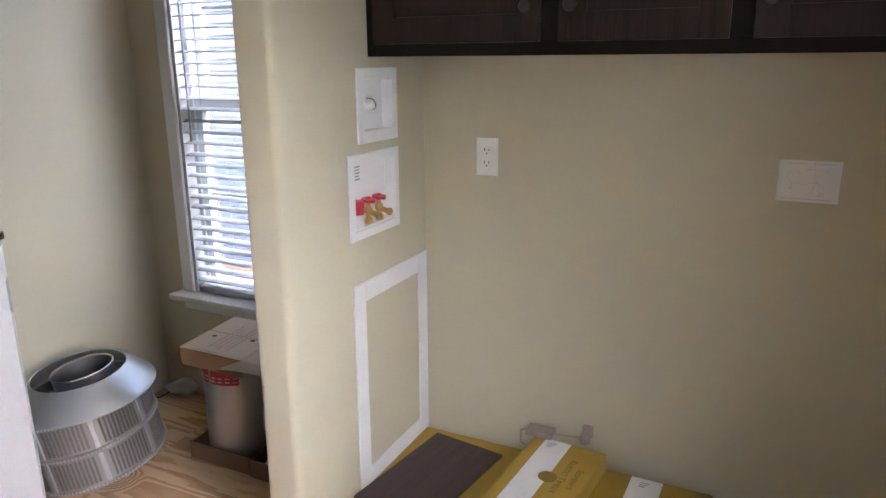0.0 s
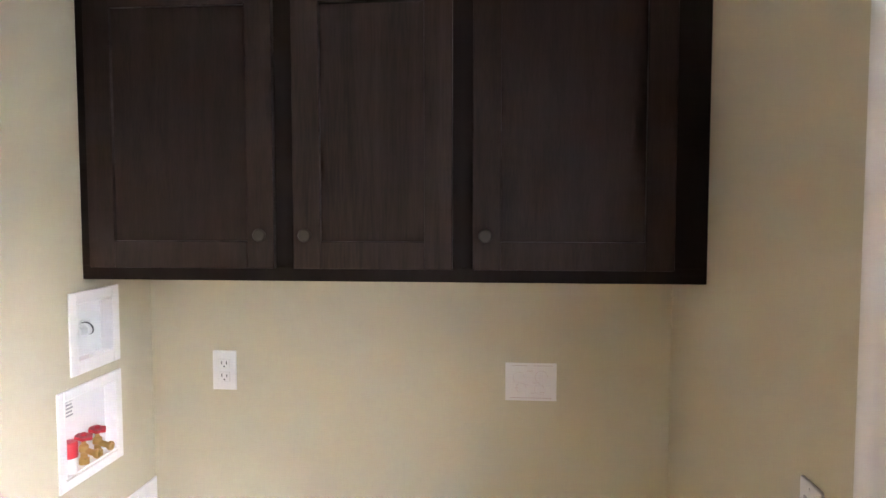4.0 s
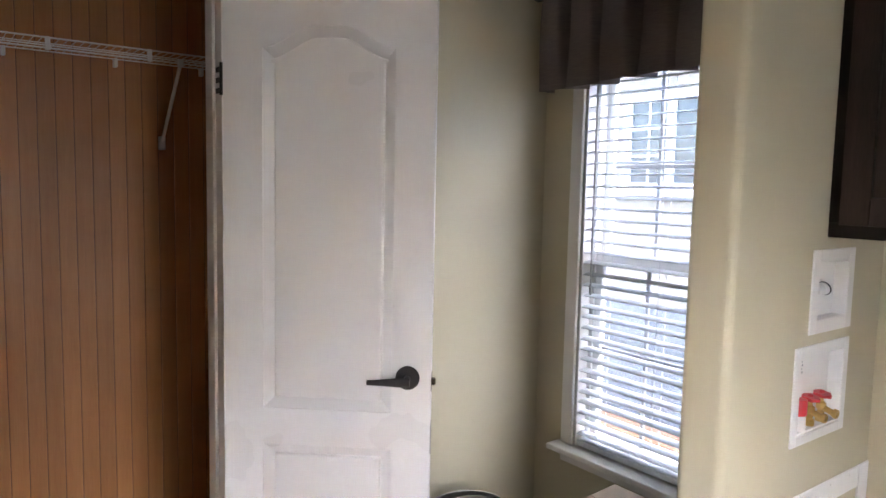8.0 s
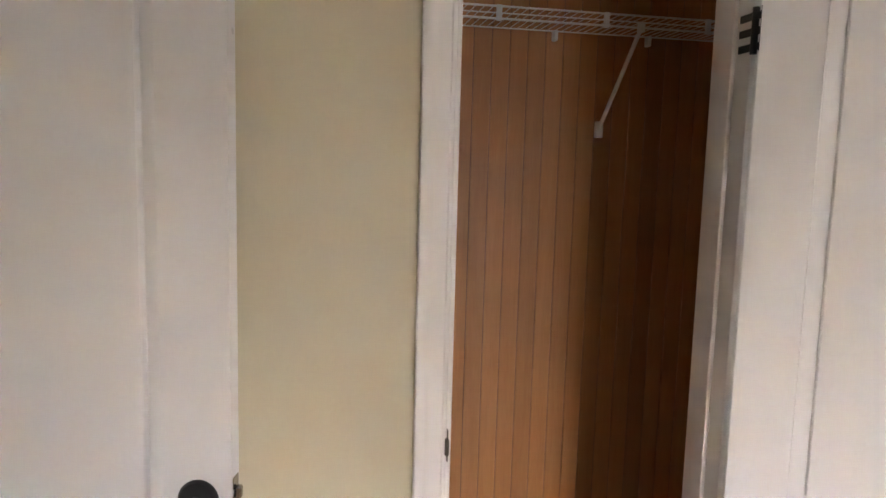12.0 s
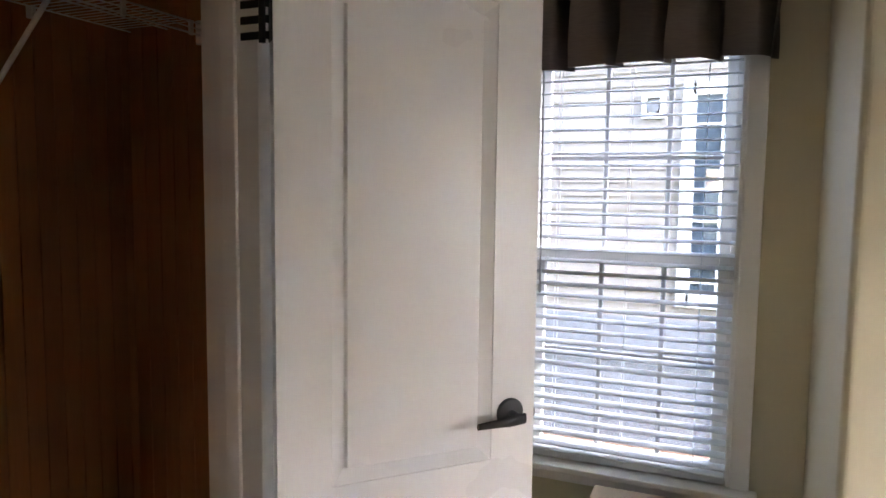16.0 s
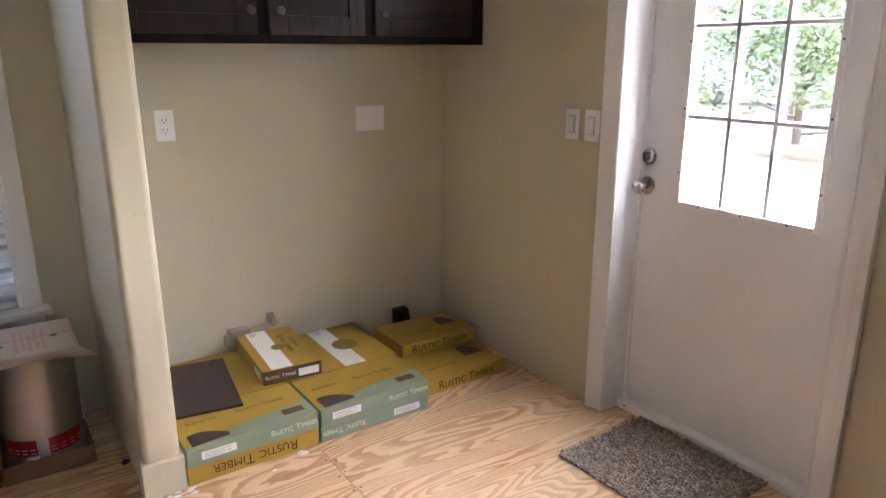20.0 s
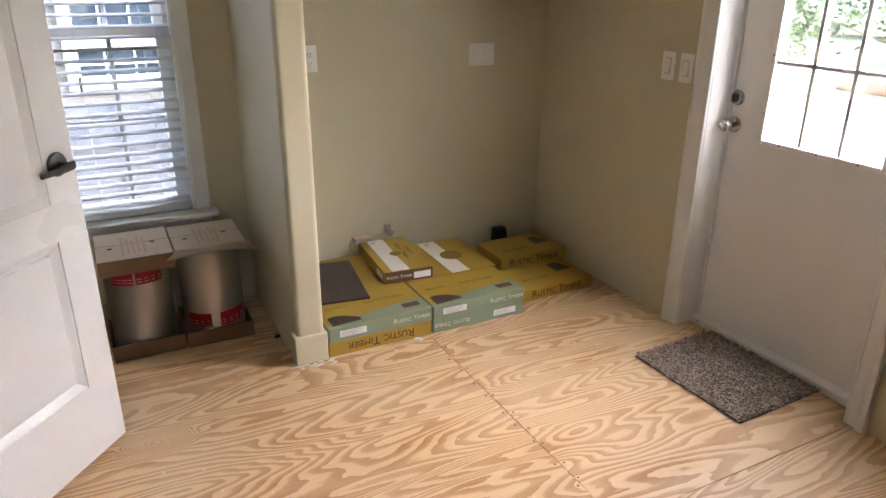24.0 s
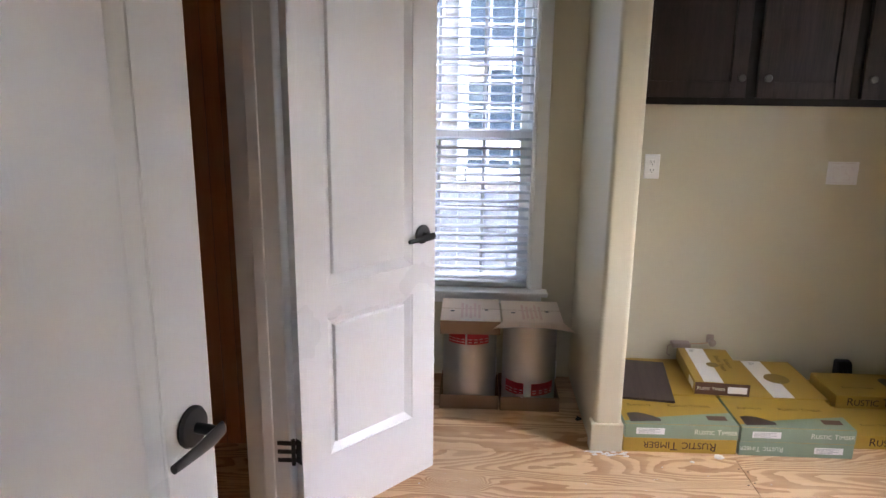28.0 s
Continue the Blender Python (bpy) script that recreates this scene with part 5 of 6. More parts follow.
for zz, kind in ((1.014, "deadbolt"), (0.906, "knob")):
    b = nb()
    m = Matrix.Translation((0, -1.19, zz)) @ Matrix.Rotation(radians(-90), 4, "Y")
    if kind == "deadbolt":
        lathe(b, [(0, 0), (0.03, 0), (0.031, 0.006), (0.026, 0.013), (0.012, 0.016), (0, 0.016)], m, 28)
        d = part("deadbolt", b, STEEL, door3, "round steel deadbolt", True)
        b = nb()
        block(b, -0.034, -0.014, -1.19 - 0.006, -1.19 + 0.006, zz - 0.017, zz + 0.017, 0.003, 2)
        part("thumb_turn", b, BLACK, d)
    else:
        lathe(b, [(0, 0), (0.032, 0), (0.033, 0.005), (0.026, 0.012), (0.012, 0.015), (0.011, 0.03), (0.02, 0.038), (0.0255, 0.048), (0.0255, 0.058), (0.021, 0.066), (0.01, 0.069), (0, 0.068)], m, 28)
        part("knob", b, STEEL, door3, "brushed steel door knob", True)
for y, z0 in ((-1.542, 1.53), (-1.611, 1.5)):
    b = nb()
    z = 1.862
    while z > z0:
        bmesh.ops.create_icosphere(b, subdivisions=1, radius=0.0026 if z < 1.79 else 0.0042, matrix=Matrix.Translation((-0.016 - 0.0012 * math.sin(40 * z), y + 0.004 * math.sin(17 * z), z)))
        z -= 0.0065
    tube(b, (-0.016, y, z0), (-0.016, y, 1.862), 0.0009, seg=5)
    part("bead_chain", b, STEEL, door3, "hanging metal bead chain", True)
    b = nb()
    block(b, -0.022, 0.0, y - 0.014, y + 0.014, 1.86, 1.872, 0.002)
    part("chain_bracket", b, STEEL, door3)
# weatherstrip and threshold
ths = empty("door_sill", "white door threshold with screws", "threshold", kind="structure")
b = nb()
block(b, XR + 0.075, XR + 0.19, DY0 + 0.003, DY1 - 0.003, -0.001, 0.034, 0.004)
part("threshold", b, EXTW, ths)
for y in (-1.2, -1.45, -1.7, -1.93):
    b = nb()
    tube(b, (XR + 0.0745, y, 0.02), (XR + 0.0725, y, 0.02), 0.004, seg=8)
    part("screw", b, STEEL, ths)
b = nb()
block(b, DX - 0.012, DX - 0.002, DY1 - 0.016, DY1 - 0.0025, 0.03, DZ - 0.012, 0.002)
block(b, DX - 0.012, DX - 0.002, DY0 + 0.0025, DY0 + 0.016, 0.03, DZ - 0.012, 0.002)
whole("trim", b, TRIM, "white door stop strips of the outside door", "trim", "structure")

# door mat
def pile_yarn(name, dark, light):
    """Short yarn tufts, each with its own shade, and broad worn patches."""
    m = paint(name, (0.3, 0.25, 0.21), 0.95, vary=0.5, scale=14, bump=0.5, bscale=160)
    n, l, p = nodes_of(m)
    old = p.inputs["Base Color"].links[0].from_socket
    geo, ramp, mix = n.new("ShaderNodeNewGeometry"), n.new("ShaderNodeValToRGB"), n.new("ShaderNodeMix")
    ramp.color_ramp.elements[0].color, ramp.color_ramp.elements[1].color = (*dark, 1), (*light, 1)
    ramp.color_ramp.elements[0].position, ramp.color_ramp.elements[1].position = 0.25, 0.9
    l.new(geo.outputs["Random Per Island"], ramp.inputs[0])
    mix.data_type = "RGBA"
    mix.inputs[0].default_value = 0.42
    l.new(old, mix.inputs[6])
    l.new(ramp.outputs[0], mix.inputs[7])
    l.new(mix.outputs[2], p.inputs["Base Color"])
    return m


MAT = pile_yarn("mat_pile", (0.085, 0.06, 0.044), (0.58, 0.475, 0.39))
mat_ob = empty("door_mat", "grey-brown looped pile door mat", "mat", pose(1.384, -1.553, 0.0, 0, 0, 1.5))
b = nb()
block(b, -0.228, 0.228, -0.265, 0.265, 0.0005, 0.007, 0.002)
part("backing", b, BLACK, mat_ob)
rng = random.Random(21)
pv, pf = [], []
for i in range(64):
    for j in range(74):
        x = -0.225 + 0.45 * (i + rng.random()) / 64
        y = -0.262 + 0.524 * (j + rng.random()) / 74
        r = rng.uniform(0.0034, 0.0068)
        hgt = rng.uniform(0.010, 0.019)
        k = len(pv)
        dx, dy = rng.uniform(-0.012, 0.012), rng.uniform(-0.012, 0.012)
        for a in range(4):
            pv.append((x + r * math.cos(a * 1.571 + i), y + r * math.sin(a * 1.571 + i), 0.006))
        for a in range(4):
            pv.append((x + dx + 0.8 * r * math.cos(a * 1.571 + i), y + dy + 0.8 * r * math.sin(a * 1.571 + i), hgt))
        pf += [(k, k + 1, k + 5, k + 4), (k + 1, k + 2, k + 6, k + 5), (k + 2, k + 3, k + 7, k + 6), (k + 3, k, k + 4, k + 7), (k + 4, k + 5, k + 6, k + 7)]
pme = bpy.data.meshes.new("tufted_surface")
pme.from_pydata(pv, [], pf)
pme.materials.append(MAT)
pob = new("tufted_surface", pme)
pob.parent = mat_ob
pob["kind"] = "stuff"

# ======== sink cabinet ========
def laminate(name):
    m = bpy.data.materials.new(name)
    n, l, p = nodes_of(m)
    tc = n.new("ShaderNodeTexCoord")
    v, q = n.new("ShaderNodeTexNoise"), n.new("ShaderNodeTexVoronoi")
    v.inputs["Scale"].default_value, v.inputs["Detail"].default_value, v.inputs["Distortion"].default_value = 34, 6, 0.6
    q.inputs["Scale"].default_value = 90
    l.new(tc.outputs["Object"], v.inputs["Vector"])
    l.new(tc.outputs["Object"], q.inputs["Vector"])
    ramp = n.new("ShaderNodeValToRGB")
    e = ramp.color_ramp.elements
    e[0].position, e[0].color = 0.40, (0.045, 0.036, 0.036, 1)
    e[1].position, e[1].color = 0.62, (0.50, 0.46, 0.43, 1)
    for at, c in ((0.46, (0.15, 0.115, 0.105, 1)), (0.53, (0.33, 0.28, 0.26, 1))):
        el = e.new(at)
        el.color = c
    l.new(v.outputs["Fac"], ramp.inputs[0])
    mx = n.new("ShaderNodeMix")
    mx.data_type, mx.blend_type = "RGBA", "MULTIPLY"
    mx.inputs[0].default_value = 0.35
    l.new(ramp.outputs[0], mx.inputs[6])
    l.new(q.outputs["Distance"], mx.inputs[7])
    l.new(mx.outputs[2], p.inputs["Base Color"])
    p.inputs["Roughness"].default_value = 0.3
    return m


LAM = laminate("granite_laminate")
SX0, SY, STOP = 0.62, -2.642, 0.847
sc = empty("sink_cabinet", "espresso base cabinet with doors under the sink", "cabinet", Matrix.Translation((0, 0, 0)))
b = nb()
extrude_outline(b, [(-3.262, 0.0), (SY - 0.055, 0.0), (SY - 0.055, 0.1), (SY, 0.1), (SY, STOP), (-3.262, STOP)], SX0, SX0 + 0.016, Matrix(((0, 0, 1, 0), (1, 0, 0, 0), (0, 1, 0, 0), (0, 0, 0, 1))))
part("side_panel", b, DARKBODY, sc)
b = nb()
block(b, SX0 + 0.016, XR - 0.002, SY - 0.05, SY - 0.038, 0.0, 0.1)
part("toe_kick", b, DARKBODY, sc)
b = nb()
block(b, SX0 + 0.016, XR - 0.002, -3.262, SY - 0.02, 0.1, 0.118)
block(b, XR - 0.018, XR - 0.002, -3.262, SY - 0.02, 0.118, STOP)
part("carcass", b, DARKBODY, sc)
b = nb()
block(b, SX0, SX0 + 0.04, SY - 0.018, SY, 0.1, STOP, 0.001)
block(b, XR - 0.05, XR - 0.002, SY - 0.018, SY, 0.1, STOP, 0.001)
block(b, SX0 + 0.04, XR - 0.05, SY - 0.018, SY, STOP - 0.06, STOP, 0.001)
block(b, SX0 + 0.04, XR - 0.05, SY - 0.018, SY, 0.1, 0.14, 0.001)
part("face_frame", b, DARKBODY, sc)
for x0, x1 in ((SX0 + 0.01, 1.065), (1.075, XR - 0.03)):
    d = shaker(sc, -x1, -x0, 0.128, STOP - 0.028, -0.02, -x1 + 0.04 if x1 < 1.1 else -x0 - 0.04, 0.72)
    d.matrix_basis = Matrix.Translation((0, SY, 0)) @ Matrix.Rotation(math.pi, 4, "Z")
b = nb()
CX0, CY, CTOP = 0.575, -2.588, 0.885
BX0, BX1, BY0, BY1 = 0.815, 1.31, -3.08, -2.665
for x0, x1, y0, y1 in ((CX0, BX0, -3.27, CY), (BX1, XR - 0.001, -3.27, CY), (BX0, BX1, BY1, CY), (BX0, BX1, -3.27, BY0)):
    block(b, x0, x1, y0, y1, STOP, CTOP)
bmesh.ops.remove_doubles(b, verts=b.verts, dist=1e-5)
ct = tagged(new("countertop", mesh_of("countertop", b, LAM)), "grey mottled laminate countertop on the sink cabinet", "countertop")
b = nb()
block(b, CX0 - 0.004, CX0 + 0.004, -3.27, CY + 0.004, STOP - 0.002, CTOP + 0.0008, 0.004, 3)
block(b, CX0 - 0.002, XR - 0.002, CY - 0.004, CY + 0.005, STOP - 0.002, CTOP + 0.0008, 0.004, 3)
e_ = new("rolled_edge", mesh_of("rolled_edge", b, LAM))
e_.parent = ct
b = nb()
block(b, XR - 0.02, XR - 0.001, -3.27, CY - 0.01, CTOP + 0.0005, CTOP + 0.1, 0.004, 2)
block(b, CX0, XR - 0.02, -3.27, -3.252, CTOP + 0.0005, CTOP + 0.1, 0.004, 2)
e_ = new("backsplash", mesh_of("backsplash", b, LAM))
e_.parent = ct
CERAM = paint("white_acrylic", (0.84, 0.83, 0.8), 0.18, vary=0.01)
snk = empty("laundry_sink", "white acrylic drop-in laundry sink", "sink", Matrix.Translation((0, 0, 0)))
b = nb()
def rr(x0, x1, y0, y1, r, z):
    pts = []
    for cx, cy, a0 in ((x1 - r, y1 - r, 0), (x0 + r, y1 - r, 90), (x0 + r, y0 + r, 180), (x1 - r, y0 + r, 270)):
        for k in range(7):
            a = radians(a0 + 90 * k / 6)
            pts.append(b.verts.new((cx + r * math.cos(a), cy + r * math.sin(a), z)))
    return pts
loops = [rr(BX0 - 0.035, BX1 + 0.035, BY0 - 0.06, BY1 + 0.035, 0.03, CTOP + 0.0012), rr(BX0 - 0.033, BX1 + 0.033, BY0 - 0.058, BY1 + 0.033, 0.03, CTOP + 0.009), rr(BX0 - 0.026, BX1 + 0.026, BY0 - 0.05, BY1 + 0.026, 0.03, CTOP + 0.0125), rr(BX0 + 0.012, BX1 - 0.012, BY0 + 0.012, BY1 - 0.012, 0.07, CTOP + 0.011), rr(BX0 + 0.02, BX1 - 0.02, BY0 + 0.02, BY1 - 0.02, 0.07, CTOP - 0.002), rr(BX0 + 0.045, BX1 - 0.045, BY0 + 0.045, BY1 - 0.045, 0.06, CTOP - 0.27), rr(BX0 + 0.08, BX1 - 0.08, BY0 + 0.08, BY1 - 0.08, 0.05, CTOP - 0.3)]
for p, q in zip(loops, loops[1:]):
    k = len(p)
    for i in range(k):
        b.faces.new((p[i], p[(i + 1) % k], q[(i + 1) % k], q[i]))
b.faces.new(loops[-1])
part("basin", b, CERAM, snk, "", True)
b = nb()
lathe(b, [(0.0, 0.004), (0.03, 0.004), (0.04, 0.0)], Matrix.Translation(((BX0 + BX1) / 2, (BY0 + BY1) / 2, CTOP - 0.2995)), 24)
part("drain", b, STEEL, snk, "", True)

# ======== closet shelf ========
WIRE = paint("white_wire", (0.88, 0.87, 0.85), 0.4)
shelf = empty("wire_shelf", "white ventilated wire shelf on a diagonal brace", "shelf", Matrix.Translation((0, 0, 0)))
SZ, SXF, SXB = 1.972, -1.88, -2.175
SY0, SY1 = -2.39, -0.792
for x, zz, r in ((SXF, SZ, 0.003), (SXF, SZ - 0.034, 0.003), (SXB, SZ, 0.0025), (-2.02, SZ - 0.003, 0.0025), (SXF + 0.012, SZ - 0.021, 0.002)):
    b = nb()
    tube(b, (x, SY0, zz), (x, SY1, zz), r, seg=6)
    part("rail", b, WIRE, shelf)
b = nb()
tube(b, (SXB, 0, SZ + 0.003), (SXF, 0, SZ + 0.003), 0.0013, seg=5)
wire_me = mesh_of("wire", b, WIRE)
for k in range(62):
    o = new("wire", wire_me)
    o.parent = shelf
    o.location = (0, SY0 + 0.013 + k * 0.0254, 0)
for y in (-2.05, -1.73, -1.41, -1.09, -0.84):
    b = nb()
    block(b, SXF - 0.004, SXF + 0.004, y - 0.008, y + 0.008, SZ - 0.04, SZ + 0.004, 0.001)
    part("rail_clip", b, WIRE, shelf)
for y in (-2.2, -1.83, -1.46, -1.13):
    b = nb()
    block(b, SXB - 0.022, SXB + 0.006, y - 0.007, y + 0.007, SZ - 0.03, SZ + 0.004, 0.002)
    part("wall_clip", b, WIRE, shelf)
b = nb()
ba, bb = Vector((SXF + 0.005, -1.303, SZ - 0.032)), Vector((-2.18, -1.291, 1.662))
tube(b, ba, bb, 0.007, seg=8)
block(b, -2.193, -2.17, -1.303, -1.279, 1.632, 1.687, 0.003)
block(b, SXF - 0.006, SXF + 0.01, -1.313, -1.293, SZ - 0.047, SZ - 0.022, 0.002)
part("brace", b, WIRE, shelf, "white diagonal support brace")
b = nb()
block(b, SXF - 0.02, SXF + 0.015, SY1 - 0.01, SY1 + 0.006, SZ - 0.06, SZ + 0.012, 0.003)
part("end_bracket", b, WIRE, shelf)

# ======== outdoors ========
SIDING = paint("tan_siding", (0.185, 0.16, 0.136), 0.6, vary=0.05, scale=3, bump=0.1, bscale=60, stretch=(0.2, 1, 1))
SKIRT = paint("grey_skirting", (0.13, 0.135, 0.15), 0.7, vary=0.15, scale=5)
HWHITE = paint("house_white", (0.56, 0.57, 0.57), 0.5, vary=0.03)
HGLASS = paint("dark_glazing", (0.035, 0.05, 0.065), 0.12, vary=0.4, scale=2, spec=0.3)
ROOF = paint("grey_shingle", (0.12, 0.115, 0.11), 0.9, vary=0.3, scale=14)
NY = 3.25
house = empty("neighbour_house", "tan sided single-storey house next door", "house", Matrix.Translation((0, NY, 0)))
b = nb()
block(b, -9, 6, 0.02, 6, -0.55, 2.8)
part("wall", b, SIDING, house)
b = nb()
zz = 0.46
while zz < 2.75:
    pr = [(0.02, 0.0), (-0.016, 0.0), (-0.014, 0.006), (0.002, 0.108), (0.02, 0.108)]
    extrude_outline(b, [(y, z_ + zz) for y, z_ in pr], -9, 6, Matrix(((0, 0, 1, 0), (1, 0, 0, 0), (0, 1, 0, 0), (0, 0, 0, 1))))
    zz += 0.108
sid = part("siding_boards", b, SIDING, house)
sid["kind"] = "stuff"
b = nb()
block(b, -9, 6, -0.03, 0.02, -0.6, 0.46)
for k in range(18):
    block(b, -9 + k * 0.85, -9 + k * 0.85 + 0.03, -0.045, -0.02, -0.6, 0.46)
block(b, -9, 6, -0.045, 0.0, 0.08, 0.13)
part("skirting", b, SKIRT, house)
b = nb()
extrude_outline(b, [(-0.3, 2.8), (6.3, 2.8), (3, 4.0)], -9.4, 6.4, Matrix(((0, 0, 1, 0), (1, 0, 0, 0), (0, 1, 0, 0), (0, 0, 0, 1))))
part("roof", b, ROOF, house)


def house_window(x0, x1, z0, z1, cols, rows, mid):
    b = nb()
    for a in ((x0 - 0.07, x0 + 0.03, z0 - 0.09, z1 + 0.07), (x1 - 0.03, x1 + 0.07, z0 - 0.09, z1 + 0.07), (x0, x1, z0 - 0.09, z0 + 0.02), (x0, x1, z1 - 0.03, z1 + 0.07)):
        block(b, a[0], a[1], -0.05, 0.02, a[2], a[3], 0.004)
    block(b, x0, x1, -0.045, 0.02, mid - 0.06, mid + 0.06, 0.004)
    w = part("window", b, HWHITE, house, "white framed window")
    b = nb()
    block(b, x0, x1, -0.018, -0.016, z0, z1)
    part("pane", b, HGLASS, w)
    b = nb()
    for k in range(1, cols):
        x = x0 + (x1 - x0) * k / cols
        block(b, x - 0.008, x + 0.008, -0.03, -0.019, z0, z1)
    for k in range(1, rows):
        zr = mid + 0.06 + (z1 - mid - 0.06) * k / rows
        block(b, x0, x1, -0.0305, -0.0195, zr - 0.008, zr + 0.008)
    zr = (z0 + mid - 0.06) / 2
    block(b, x0, x1, -0.0305, -0.0195, zr - 0.008, zr + 0.008)
    part("muntins", b, HWHITE, w)
    return w


hw = house_window(-0.72, -0.05, 0.66, 2.24, 3, 5, 0.94)
b = nb()
block(b, -0.5, -0.3, -0.033, -0.031, 1.59, 1.85)
part("paper_sheet", b, PAPER, hw)
# sliding window with one gridded sash
b = nb()
for a in ((-3.47, -3.39, 1.49, 2.38), (-2.31, -2.23, 1.49, 2.38), (-3.39, -2.31, 1.49, 1.57), (-3.39, -2.31, 2.3, 2.38), (-3.0, -2.92, 1.57, 2.3)):
    block(b, a[0], a[1], -0.05, 0.02, a[2], a[3], 0.004)
sw_ = part("window", b, HWHITE, house, "white framed sliding window")
b = nb()
block(b, -3.5, -2.2, -0.075, 0.0, 1.45, 1.49, 0.004)
part("sill", b, HWHITE, sw_)
for x0, x1 in ((-3.39, -3.0), (-2.92, -2.31)):
    b = nb()
    block(b, x0, x1, -0.018, -0.016, 1.57, 2.3)
    part("pane", b, HGLASS, sw_)
for a in ((-3.203, -3.187, 1.57, 2.3), (-3.39, -3.0, 1.805, 1.821), (-3.39, -3.0, 2.048, 2.064)):
    b = nb()
    block(b, a[0], a[1], -0.03, -0.019, a[2], a[3])
    part("muntin", b, HWHITE, sw_)
b = nb()
for a in ((-1.1, -1.06, 2.04, 2.24), (-0.96, -0.92, 2.04, 2.24), (-1.06, -0.96, 2.04, 2.08), (-1.06, -0.96, 2.2, 2.24)):
    block(b, a[0], a[1], -0.05, 0.0, a[2], a[3], 0.004)
hv = part("dryer_vent", b, HWHITE, house, "white square wall vent")
b = nb()
tube(b, (-1.01, -0.02, 2.14), (-1.01, -0.06, 2.13), 0.048, seg=18)
part("vent_hood", b, SKIRT, hv)
b = nb()
for a in ((-2.62, -2.36, 1.16, 1.22), (-2.62, -2.57, 1.16, 1.36), (-2.41, -2.36, 1.16, 1.36)):
    block(b, a[0] + 0.55, a[1] + 0.55, -0.08, 0.0, a[2], a[3], 0.004)
part("meter_box", b, HWHITE, house, "small white service box")

# pale yard, trees and a parked trailer east of the outside door
SAND = paint("pale_gravel", (0.58, 0.555, 0.48), 0.95, vary=0.2, scale=1.2, bump=0.8, bscale=90)
b = nb()
ring = []
for k in range(28):
    a = 2 * math.pi * k / 28
    r = 1 + 0.12 * math.sin(3 * a + 1) + 0.06 * math.sin(7 * a)
    ring.append((7.4 + 5.4 * r * math.cos(a), -2.0 + 10.5 * r * math.sin(a)))
extrude_outline(b, ring, -0.6, -0.585)
whole("pavement", b, SAND, "pale gravel drive beside the home", "driveway", "structure")
BARK = paint("bark", (0.12, 0.085, 0.06), 0.9, vary=0.4, scale=20, bump=0.8, bscale=40)
MULCH = paint("mulch", (0.22, 0.11, 0.06), 0.95, vary=0.4, scale=8, bump=0.8, bscale=70)


def leaf_material(name, dark, light):
    m = bpy.data.materials.new(name)
    n, l, p = nodes_of(m)
    g, r = n.new("ShaderNodeNewGeometry"), n.new("ShaderNodeValToRGB")
    r.color_ramp.elements[0].color, r.color_ramp.elements[1].color = (*dark, 1), (*light, 1)
    l.new(g.outputs["Random Per Island"], r.inputs[0])
    l.new(r.outputs[0], p.inputs["Base Color"])
    p.inputs["Roughness"].default_value = 0.55
    return m


LEAF = leaf_material("leaf_green", (0.075, 0.105, 0.038), (0.18, 0.22, 0.085))
PINE = leaf_material("far_green", (0.03, 0.055, 0.025), (0.065, 0.095, 0.045))


def tree(label, x, y, height, spread, leaves, size, seed, mat, low=0.3):
    rg = random.Random(seed)
    g = empty("tree", label, "tree", Matrix.Translation((x, y, -0.6)))
    b = nb()
    tube(b, (0, 0, 0), (0.05 * height * rg.uniform(-1, 1), 0.05 * height * rg.uniform(-1, 1), height * 0.55), 0.035 * height * 0.6, 0.018 * height * 0.6, 9)
    tips = []
    for k in range(16):
        zz = height * rg.uniform(low, 0.85)
        a = rg.uniform(0, 2 * math.pi)
        reach = spread * rg.uniform(0.45, 1.0) * (1.15 - 0.75 * (zz / height - low))
        tip = Vector((reach * math.cos(a), reach * math.sin(a), zz + rg.uniform(-0.05, 0.22) * height))
        tube(b, (0, 0, zz * 0.75), tip, 0.011 * height * 0.6, 0.003 * height * 0.6, 6, False)
        tips.append(tip)
    part("trunk", b, BARK, g)
    vv, ff = [], []
    for k in range(leaves):
        t = rg.choice(tips)
        f = rg.random() ** 0.6
        c = t * f + Vector((0, 0, height * 0.32)) * (1 - f)
        c = c + Vector((rg.gauss(0, 1), rg.gauss(0, 1), rg.gauss(0, 0.75))) * spread * 0.17
        u = Vector((rg.gauss(0, 1), rg.gauss(0, 1), rg.gauss(0, 0.6))).normalized()
        w = u.cross(Vector((rg.gauss(0, 1), rg.gauss(0, 1), rg.gauss(0, 1)))).normalized()
        s = size * rg.uniform(0.6, 1.4)
        i = len(vv)
        vv += [tuple(c - u * s), tuple(c + w * s * 0.5), tuple(c + u * s), tuple(c - w * s * 0.5)]
        ff.append((i, i + 1, i + 2, i + 3))
    me = bpy.data.meshes.new("crown")
    me.from_pydata(vv, [], ff)
    me.materials.append(mat)
    ob = new("crown", me)
    ob.parent = g
    return g


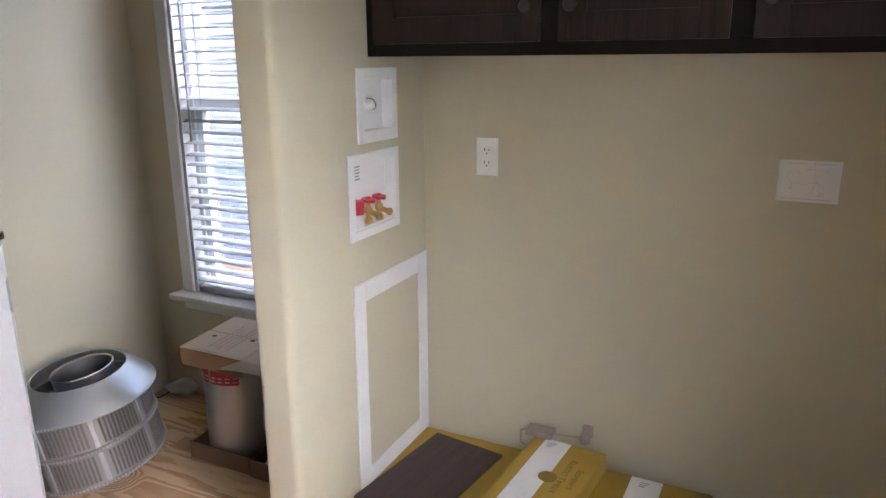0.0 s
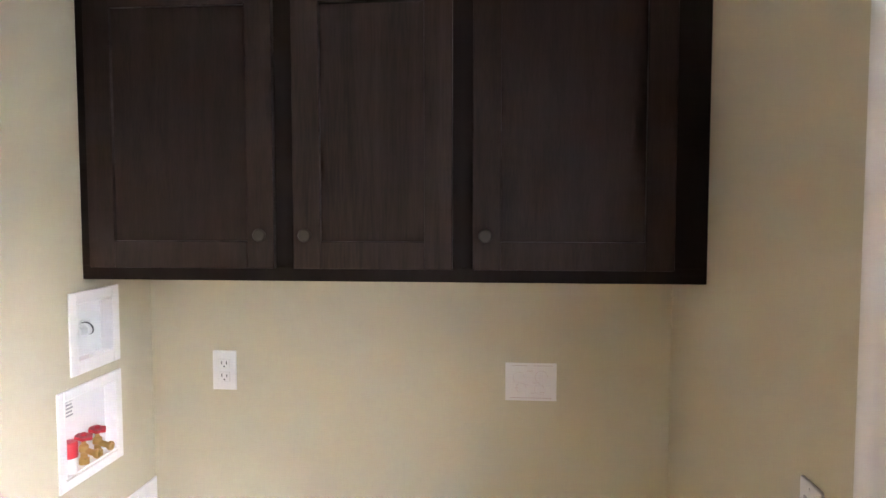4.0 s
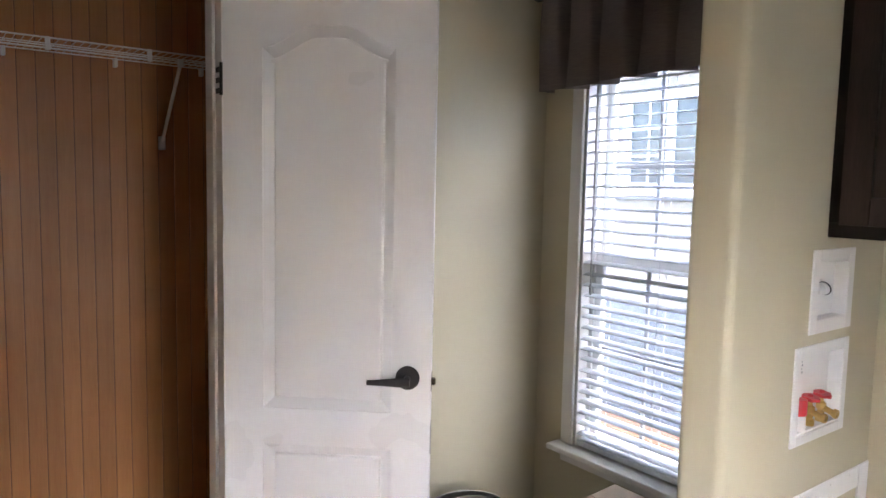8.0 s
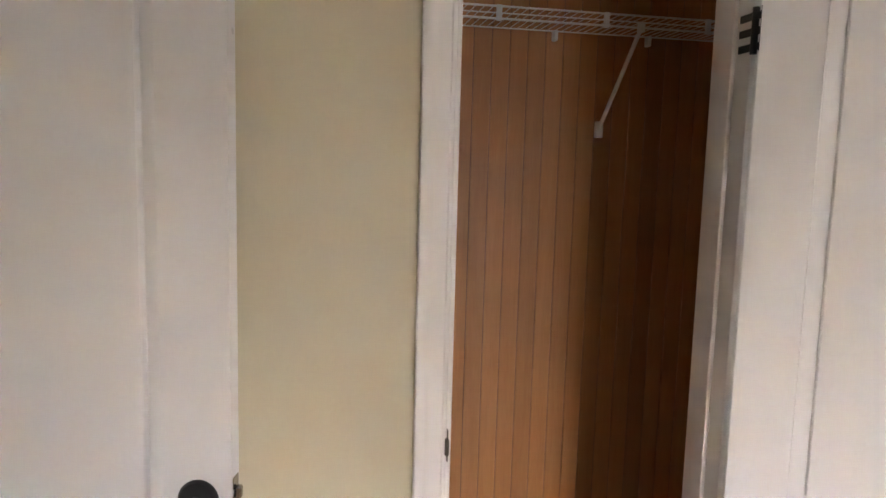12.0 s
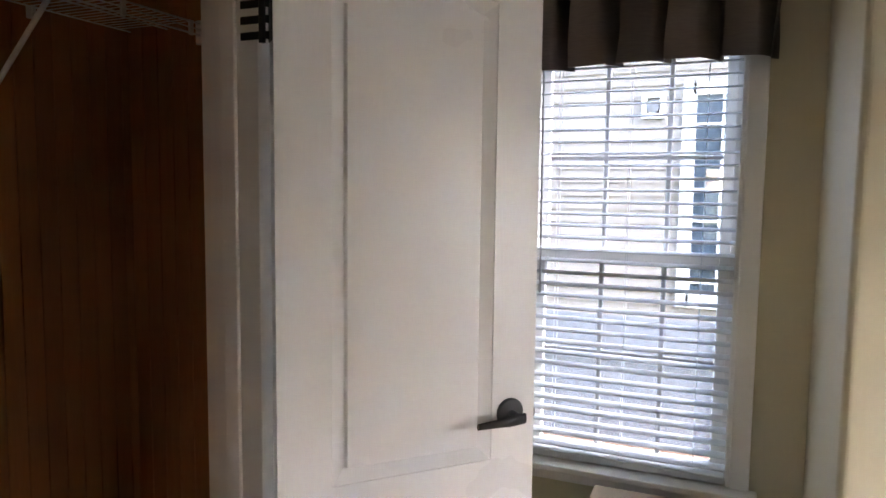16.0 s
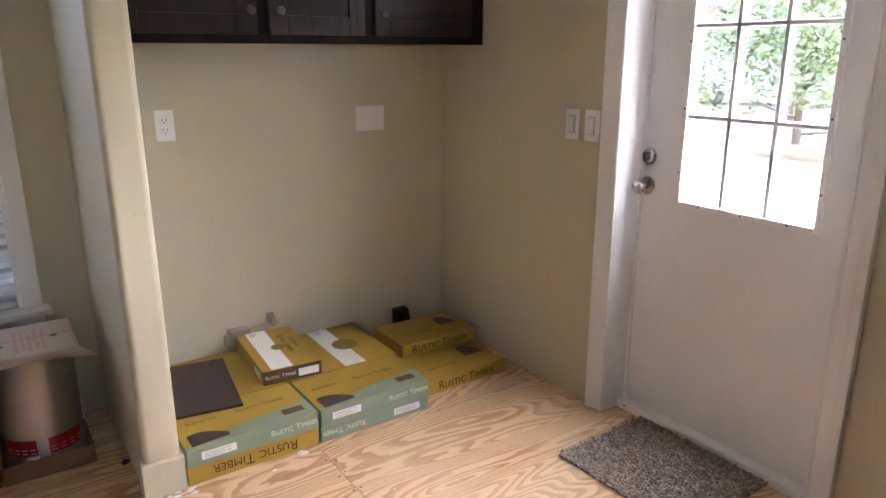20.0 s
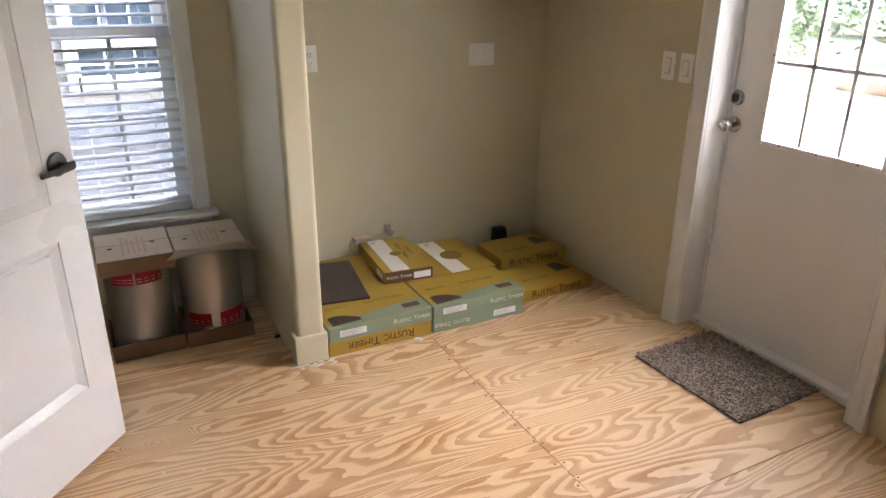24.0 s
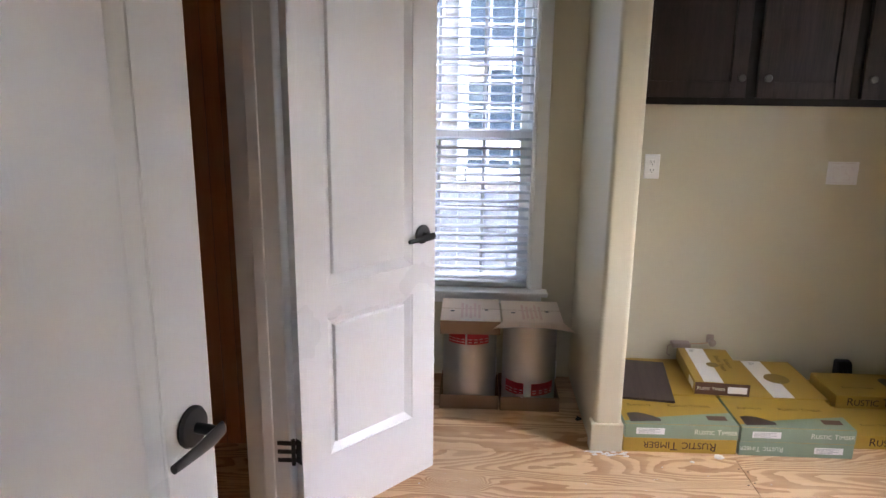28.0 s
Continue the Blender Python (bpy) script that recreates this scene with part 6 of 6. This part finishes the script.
tree("leafy young tree with drooping branches beside the drive", 13.6, 4.9, 4.4, 2.3, 5200, 0.07, 3, LEAF, 0.1)
tree("young tree with light green sprays beside the drive", 11.9, 6.9, 3.8, 2.0, 3200, 0.065, 14, LEAF, 0.08)
tree("leafy green tree beyond the drive", 19.0, 8.2, 6.5, 3.0, 9000, 0.1, 5, LEAF, 0.2)
tree("leafy green tree beyond the drive", 17.5, 0.6, 5.6, 2.6, 9000, 0.09, 8, LEAF, 0.15)
for k, (x, y) in enumerate(((34, 2), (36, 12), (33, 24), (28, 27), (37, 19), (33, -6), (40, 30))):
    tree("tall green tree at the edge of the woods", x, y, 11 + (k * 37 % 5) * 0.8, 4.6, 2800, 0.4, 20 + k, PINE, 0.1)
b = nb()
for k in range(3):
    r = 0.9 - 0.2 * k
    got = bmesh.ops.create_uvsphere(b, u_segments=20, v_segments=10, radius=1.0, matrix=Matrix.Translation((13.3, 4.3 + 0.6 * k, -0.6)) @ Matrix.Diagonal((0.8, 1.1 * r, 0.22 * r, 1)))
for v in b.verts:
    v.co += noise.noise_vector(v.co * 3) * 0.08
whole("mulch_bed", b, MULCH, "reddish mulch mound round the young tree", "mulch", "stuff")
b = nb()
block(b, -8.9, 5.9, 2.72, 3.18, -0.62, -0.56, 0.02)
for v in b.verts:
    v.co.z += 0.015 * math.sin(v.co.x)
whole("mulch_strip", b, MULCH, "reddish mulch strip along the foot of the house", "mulch", "stuff")
trailer = empty("parked_trailer", "white parked travel trailer with a red mark", "trailer", pose(24.5, 15.0, -0.6, 0, 0, 30))
b = nb()
block(b, -1.2, 1.2, -5.5, 5.5, 0.5, 4.2, 0.14, 3)
part("body", b, HWHITE, trailer)
for y in (-3.4, -1.2, 1.6):
    b = nb()
    block(b, -1.215, -1.19, y - 0.4, y + 0.4, 3.3, 3.65, 0.01)
    part("window", b, HGLASS, trailer)
b = nb()
block(b, -1.212, -1.195, -0.5, 0.4, 3.35, 3.65)
part("red_mark", b, RED, trailer)
for y in (-0.5, 0.5):
    b = nb()
    lathe(b, [(0, 0), (0.35, 0), (0.35, 0.2), (0, 0.2)], Matrix.Translation((-1.15, y, 0.35)) @ Matrix.Rotation(radians(90), 4, "Y"), 18)
    part("wheel", b, BLACK, trailer)


# ---- the many pieces: plywood sheets, closet panelling ----
for x0, x1, y0, y1 in SHEETS:
    b = nb()
    block(b, x0, x1, y0, y1, -0.019, 0.0, 0.0008)
    part("plywood_sheet", b, PLY, FL)

# closet panelling in narrow grooved boards
b = nb()
block(b, 0, 0.006, 0.0015, 0.0595, 0, CEILING, 0.0012)
board_y = mesh_of("panel_board", b, PANEL)
b = nb()
block(b, 0.0015, 0.0595, -0.006, 0, 0, CEILING, 0.0012)
board_x = mesh_of("panel_board", b, PANEL)
y = -2.4
while y < -0.782 - 0.03:
    o = new("panel_board", board_y)
    o.parent = WALLS["wall_closet"]
    o.location = (-2.2, y, 0)
    y += 0.061
x = -2.193
while x < XB - 0.06:
    o = new("panel_board", board_x)
    o.parent = WALLS["wall_closet"]
    o.location = (x, -0.78, 0)
    x += 0.061

# nail heads along the plywood joints
NAIL = paint("rusty_nail", (0.10, 0.06, 0.04), 0.6, 0.6, vary=0.3, scale=60)
b = nb()
lathe(b, [(0.0, 0.0012), (0.0032, 0.001), (0.0042, 0.0002)], None, 9)
nail_me = mesh_of("nail_head", b, NAIL)
nail_rng = random.Random(12)
spots = [(0.47 + side * 0.014, -0.86 - 0.105 * k) for k in range(11) for side in (-1, 1)]
for nx, ny in spots:
    o = new("nail_head", nail_me)
    o.parent = FL
    o.location = (nx + nail_rng.uniform(-0.004, 0.004), ny + nail_rng.uniform(-0.02, 0.02), 0)
